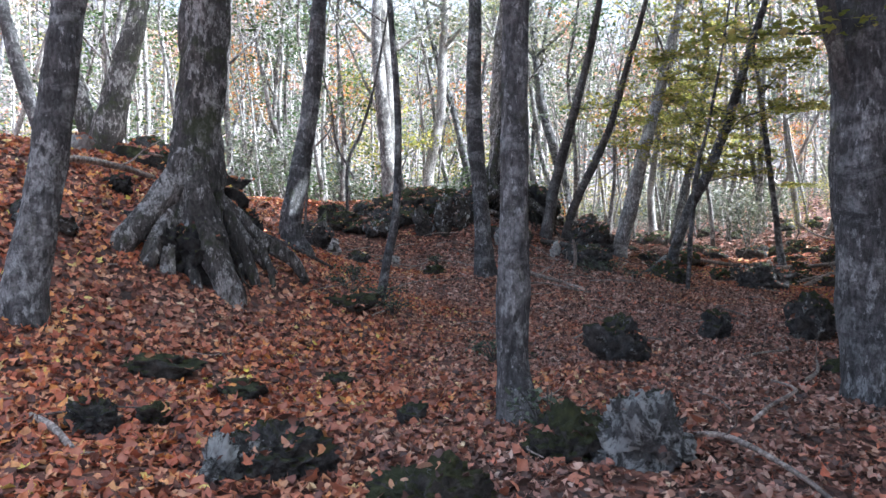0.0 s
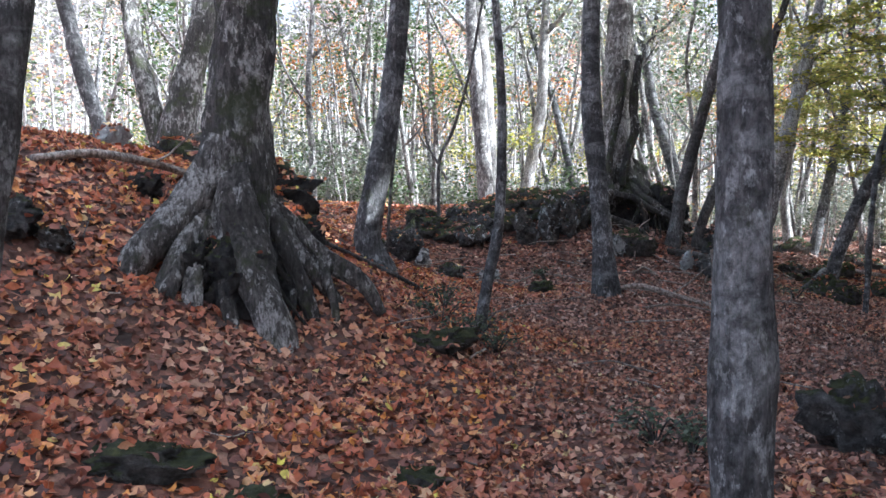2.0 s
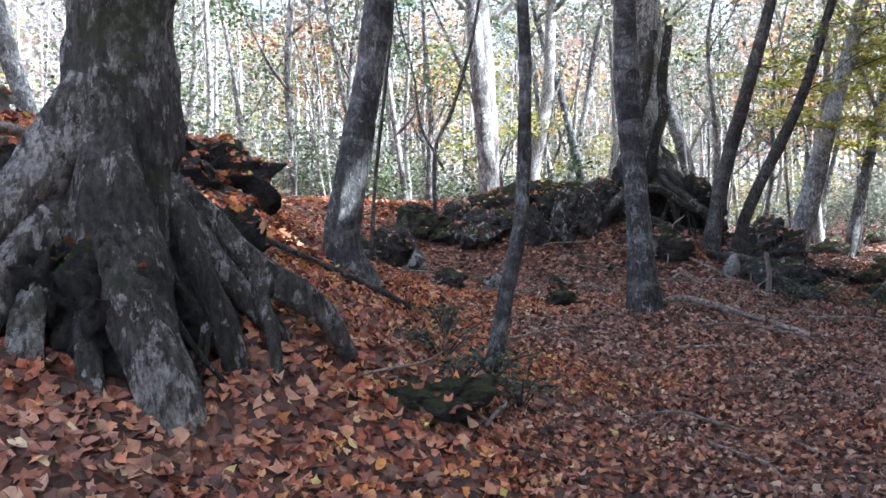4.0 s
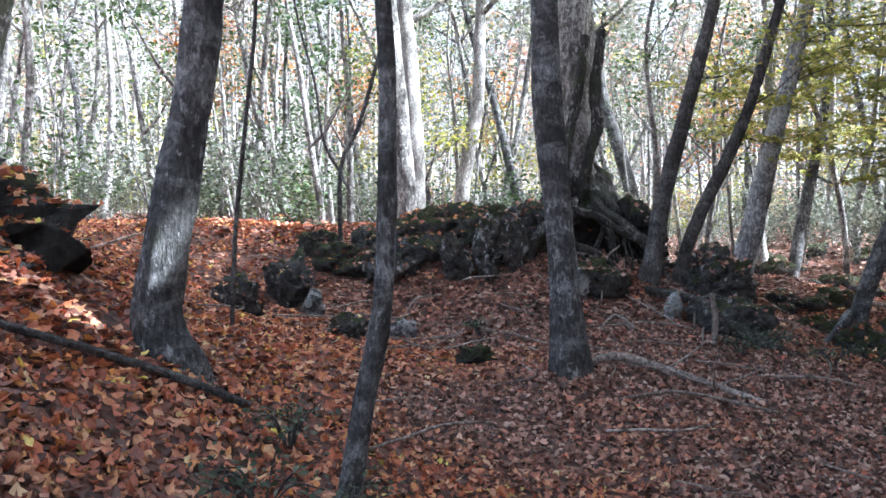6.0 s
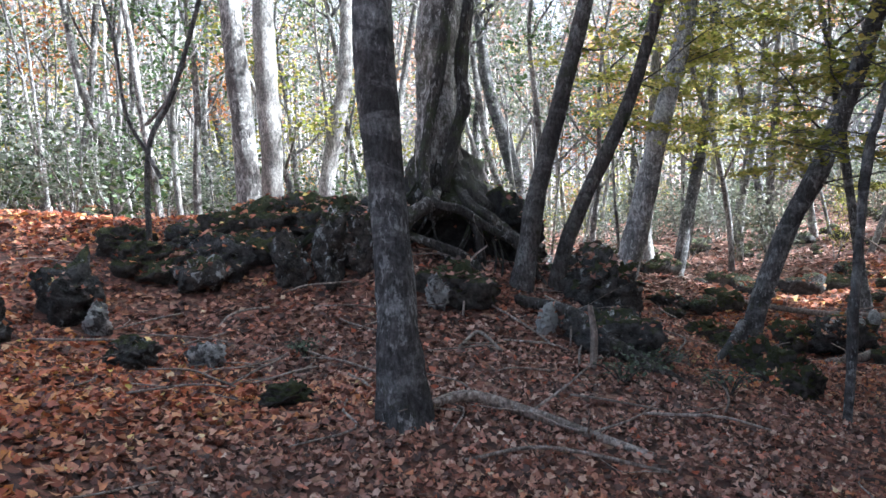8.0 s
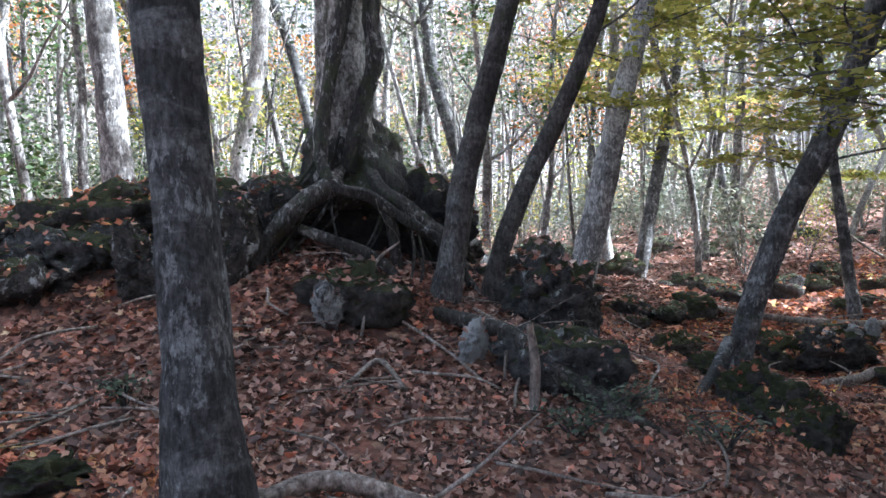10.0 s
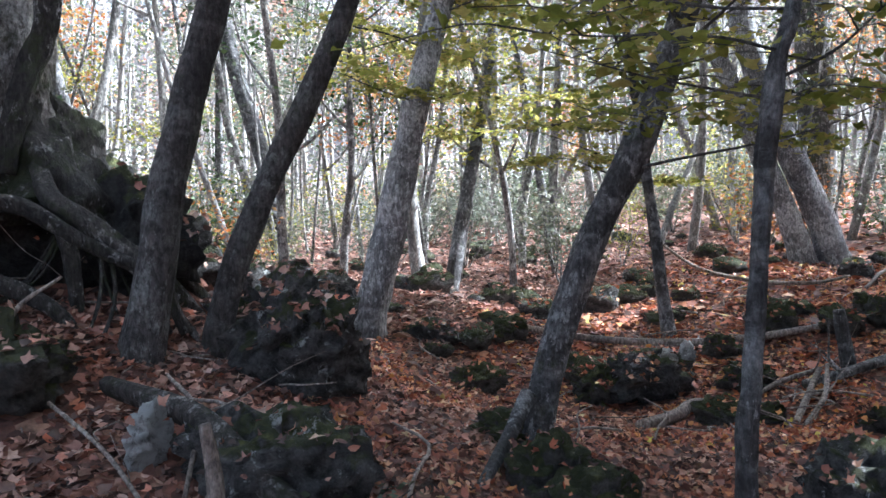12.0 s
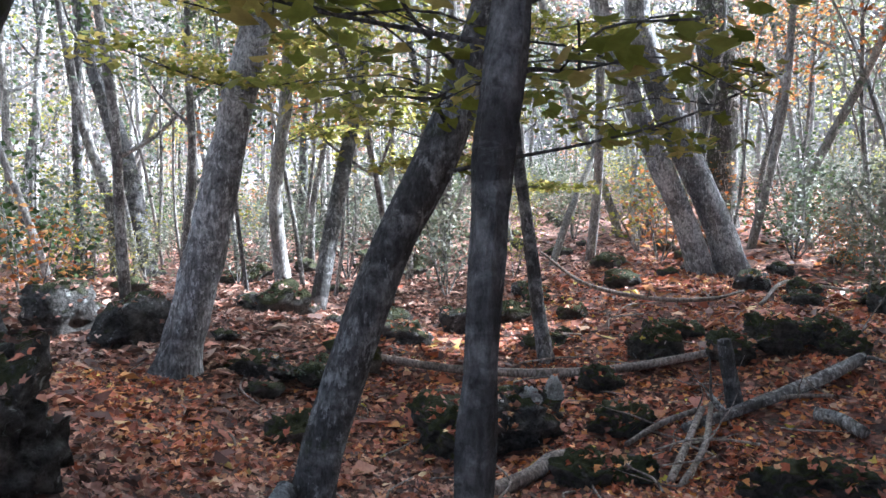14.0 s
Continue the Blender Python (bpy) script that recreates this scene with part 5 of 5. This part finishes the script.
for x, y in ((-10.5, 21), (-8, 23.5), (-5.5, 22.5), (-12, 26), (-9, 28), (-6, 27), (-3.5, 25.5), (-1.5, 28)):
    copy_thing(KINDS[6], pose(x, y, gz(x, y), 0, 0, x * 60))
    copy_thing(SHRUBS[4], pose(x + 1.1, y - 1.3, gz(x + 1.1, y - 1.3), 0, 0, x * 90)).scale = (1.2, 1.2, 1.2)
for ob in SHADE:
    ob.location = (rs.uniform(8, 14), rs.uniform(-16, -11), 0.1)
for ob in KINDS + SHRUBS:
    x, y = rr.uniform(-12, 12), rr.uniform(52, 64)
    ob.location = (x, y, gz(x, y))



def far_wood():
    """The wood beyond, too far to count: stems and thin foliage in one mesh."""
    rng = np.random.default_rng(91)
    V, Q, M, n0 = [], [], [], 0
    for k in range(690):
        hill, close = k >= 360, k < 130
        az, dist = radians(rng.uniform(-50, 72)), rng.uniform(84, 135) if hill else rng.uniform(33, 46) if close else rng.uniform(46, 84)
        x, y = 2 + dist * math.sin(az), 8 + dist * math.cos(az)
        z, h, r = gz(x, y), rng.uniform(9, 15), rng.uniform(0.06, 0.17)
        lx, ly = rng.normal(0, 0.7, 2)
        ring = []
        for i in range(5):
            u = i / 4
            for a in range(5):
                ring.append((x + lx * u * u + r * (1.1 - u) * math.cos(a * 1.257), y + ly * u * u + r * (1.1 - u) * math.sin(a * 1.257), z - 0.2 + h * u))
        V.append(np.array(ring))
        q = [(n0 + i * 5 + a, n0 + i * 5 + (a + 1) % 5, n0 + i * 5 + 5 + (a + 1) % 5, n0 + i * 5 + 5 + a) for i in range(4) for a in range(5)]
        Q.append(np.array(q))
        M.append(np.full(len(q), 0))
        n0 += 25
        m = 330 if close else 230
        low = rng.choice([0.4, 1.5, 3.0])
        tips = np.column_stack([x + lx * 0.5 + rng.normal(0, 1.5, m), y + ly * 0.5 + rng.normal(0, 1.5, m), z + rng.uniform(low, h, m)])
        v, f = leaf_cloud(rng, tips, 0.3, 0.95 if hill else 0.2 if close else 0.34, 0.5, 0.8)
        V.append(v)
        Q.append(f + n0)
        # Most hill trees get the haze-grey leaves, so the distance looks hazy.
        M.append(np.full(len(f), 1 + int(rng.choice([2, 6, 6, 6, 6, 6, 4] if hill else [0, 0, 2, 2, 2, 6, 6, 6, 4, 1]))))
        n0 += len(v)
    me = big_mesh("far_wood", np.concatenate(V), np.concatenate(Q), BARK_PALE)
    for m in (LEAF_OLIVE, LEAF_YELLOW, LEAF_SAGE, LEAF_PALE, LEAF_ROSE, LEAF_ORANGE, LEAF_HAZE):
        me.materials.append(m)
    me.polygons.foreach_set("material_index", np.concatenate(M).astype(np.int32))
    tagged(new("far_wood", me), "distant wood of thin pale stems, autumn leaves and haze-coloured leaves", "trees", "", "stuff")


far_wood()

# ---- fallen leaves ----
from mathutils.bvhtree import BVHTree

bpy.context.view_layer.update()
rv, rf = [], []
for ob in ROCK_SPOTS:
    k = len(rv)
    m = ob.matrix_basis
    rv += [m @ v.co for v in ob.data.vertices]
    rf += [tuple(k + i for i in p.vertices) for p in ob.data.polygons]
STONES = BVHTree.FromPolygons(rv, rf)
LINE = np.array([(0.0, 0.0), (-0.5, 4.3), (0.4, 6.5), (1.2, 8.8), (3.5, 11.1)])


def line_distance(p):
    best = np.full(len(p), 1e9)
    for a, b in zip(LINE[:-1], LINE[1:]):
        u = np.clip(((p - a) @ (b - a)) / ((b - a) @ (b - a)), 0, 1)
        best = np.minimum(best, np.hypot(*(p - a - u[:, None] * (b - a)).T))
    return best


LOBES = []
for outline in ([(-0.5, 0), (-0.2, -0.3), (0.04, -0.5), (0.14, -0.18), (0.55, 0.02), (0.14, 0.2), (0.02, 0.46), (-0.25, 0.26)],
                [(-0.5, 0), (-0.25, -0.22), (0.1, -0.28), (0.38, -0.14), (0.55, 0), (0.32, 0.16), (0.05, 0.27), (-0.3, 0.2)],
                [(-0.45, 0.02), (-0.3, -0.3), (0.12, -0.44), (0.14, -0.13), (0.5, -0.08), (0.2, 0.14), (0.16, 0.4), (-0.36, 0.3)]):
    LOBES.append(np.array(outline))


def blades(rng, pos, nrm, size):
    """Curled lobed leaves lying at pos, as arrays."""
    n = len(pos)
    kind = rng.integers(0, 3, n)
    out = np.array(LOBES)[kind]
    out = np.concatenate([np.zeros((n, 1, 2)), out], 1)
    yaw = rng.uniform(0, 2 * np.pi, n)
    nrm = nrm + rng.normal(0, 0.52, (n, 3))
    nrm /= np.linalg.norm(nrm, axis=1)[:, None]
    ax = np.stack([np.cos(yaw), np.sin(yaw), np.zeros(n)], 1)
    ax -= nrm * (ax * nrm).sum(1)[:, None]
    ax /= np.linalg.norm(ax, axis=1)[:, None]
    bx = np.cross(nrm, ax)
    c1, c2 = rng.normal(0.35, 0.9, n), rng.normal(0.35, 1.0, n)
    h = c1[:, None] * out[:, :, 0] ** 2 + c2[:, None] * out[:, :, 1] ** 2
    S = size[:, None, None]
    v = pos[:, None, :] + S * (ax[:, None, :] * out[:, :, :1] + bx[:, None, :] * out[:, :, 1:] + nrm[:, None, :] * h[:, :, None])
    tri = np.array([(0, 1 + k, 1 + (k + 1) % 8) for k in range(8)])
    f = (np.arange(n)[:, None, None] * 9 + tri[None]).reshape(-1, 3)
    return v.reshape(-1, 3), f


def settle(rng, p):
    """Rest leaf places on the ground or on the stones; bare steep stone keeps few."""
    z = ground_z(p[:, 0], p[:, 1])
    e = 0.05
    nx = -(ground_z(p[:, 0] + e, p[:, 1]) - z) / e
    ny = -(ground_z(p[:, 0], p[:, 1] + e) - z) / e
    nrm = np.stack([nx, ny, np.ones(len(p))], 1)
    keep = np.ones(len(p), bool)
    for i, (x, y) in enumerate(p):
        hit = STONES.ray_cast(Vector((x, y, 9)), Vector((0, 0, -1)))
        if hit[0] is not None and hit[0].z > z[i]:
            keep[i] = hit[1].z > 0.5 and rng.random() < (1.0 if x < -2.5 and 8.5 < y < 11 else 0.22 if y < 14 else 0.45)
            z[i] = hit[0].z
            nrm[i] = hit[1]
    return np.column_stack([p, z])[keep], nrm[keep]


rng = np.random.default_rng(77)
cand = np.column_stack([rng.uniform(-9, 15, 700000), rng.uniform(1.0, 27, 700000)])
dist = line_distance(cand)
weight = 1 / (1 + (dist / 6.2) ** 2)
ahead = (cand[:, 1] > 1.6) & ((cand[:, 0] < 9) | (cand[:, 1] > 13))
bare = 0.5 + 0.5 * np.sin(2.9 * cand[:, 0] + 2.0 * np.sin(1.9 * cand[:, 1])) * np.sin(3.3 * cand[:, 1] + 1.7 * np.sin(2.3 * cand[:, 0]))
weight *= np.clip(0.45 + 1.1 * bare, 0, 1)
cand = cand[(rng.random(len(cand)) < weight) & ahead]
dist = line_distance(cand)
pos, nrm = settle(rng, cand)
dist = line_distance(pos[:, :2])
size = rng.uniform(0.03, 0.07, len(pos)) * np.where(pos[:, 0] + 0.12 * pos[:, 1] < 0.4, 1.15, 0.95) * (1 + 0.03 * dist)
pos[:, 2] += rng.uniform(0.002, 0.022, len(pos))
near = (dist < 2.9) | (pos[:, 0] < -1.2) & (pos[:, 1] < 8.5)
v, f = blades(rng, pos[near], nrm[near], size[near])
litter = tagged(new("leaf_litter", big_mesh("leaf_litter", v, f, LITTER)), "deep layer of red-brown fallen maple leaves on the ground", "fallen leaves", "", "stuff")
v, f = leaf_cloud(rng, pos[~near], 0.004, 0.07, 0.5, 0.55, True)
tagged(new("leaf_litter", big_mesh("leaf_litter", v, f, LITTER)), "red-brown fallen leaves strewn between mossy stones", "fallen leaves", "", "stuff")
cand = np.column_stack([rng.uniform(-36, 48, 70000), rng.uniform(16, 60, 70000)])
z = ground_z(cand[:, 0], cand[:, 1])
v, f = leaf_cloud(rng, np.column_stack([cand, z + 0.02]), 0.01, 0.2, 0.3, 0.25)
tagged(new("far_leaf_litter", big_mesh("far_leaf_litter", v, f, LITTER)), "fallen leaves on the floor of the wood, tinted pale as if sunlit", "fallen leaves", "", "stuff")
LEAF_MESH = []
for k in range(6):
    v, f = blades(rng, np.zeros((1, 3)), np.array([[0, 0, 1.0]]), np.array([0.08]))
    LEAF_MESH.append(big_mesh("leaf", v, f, LITTER))
for k in range(280):
    x, y = rng.uniform(-2.2, 1.6), rng.uniform(2.6, 5.6)
    ob = part("leaf", LEAF_MESH[k % 6], litter)
    ob.matrix_basis = pose(x, y, gz(x, y) + 0.03, rng.normal(0, 14), rng.normal(0, 14), rng.uniform(0, 360)) @ Matrix.Scale(rng.uniform(0.7, 1.35), 4)
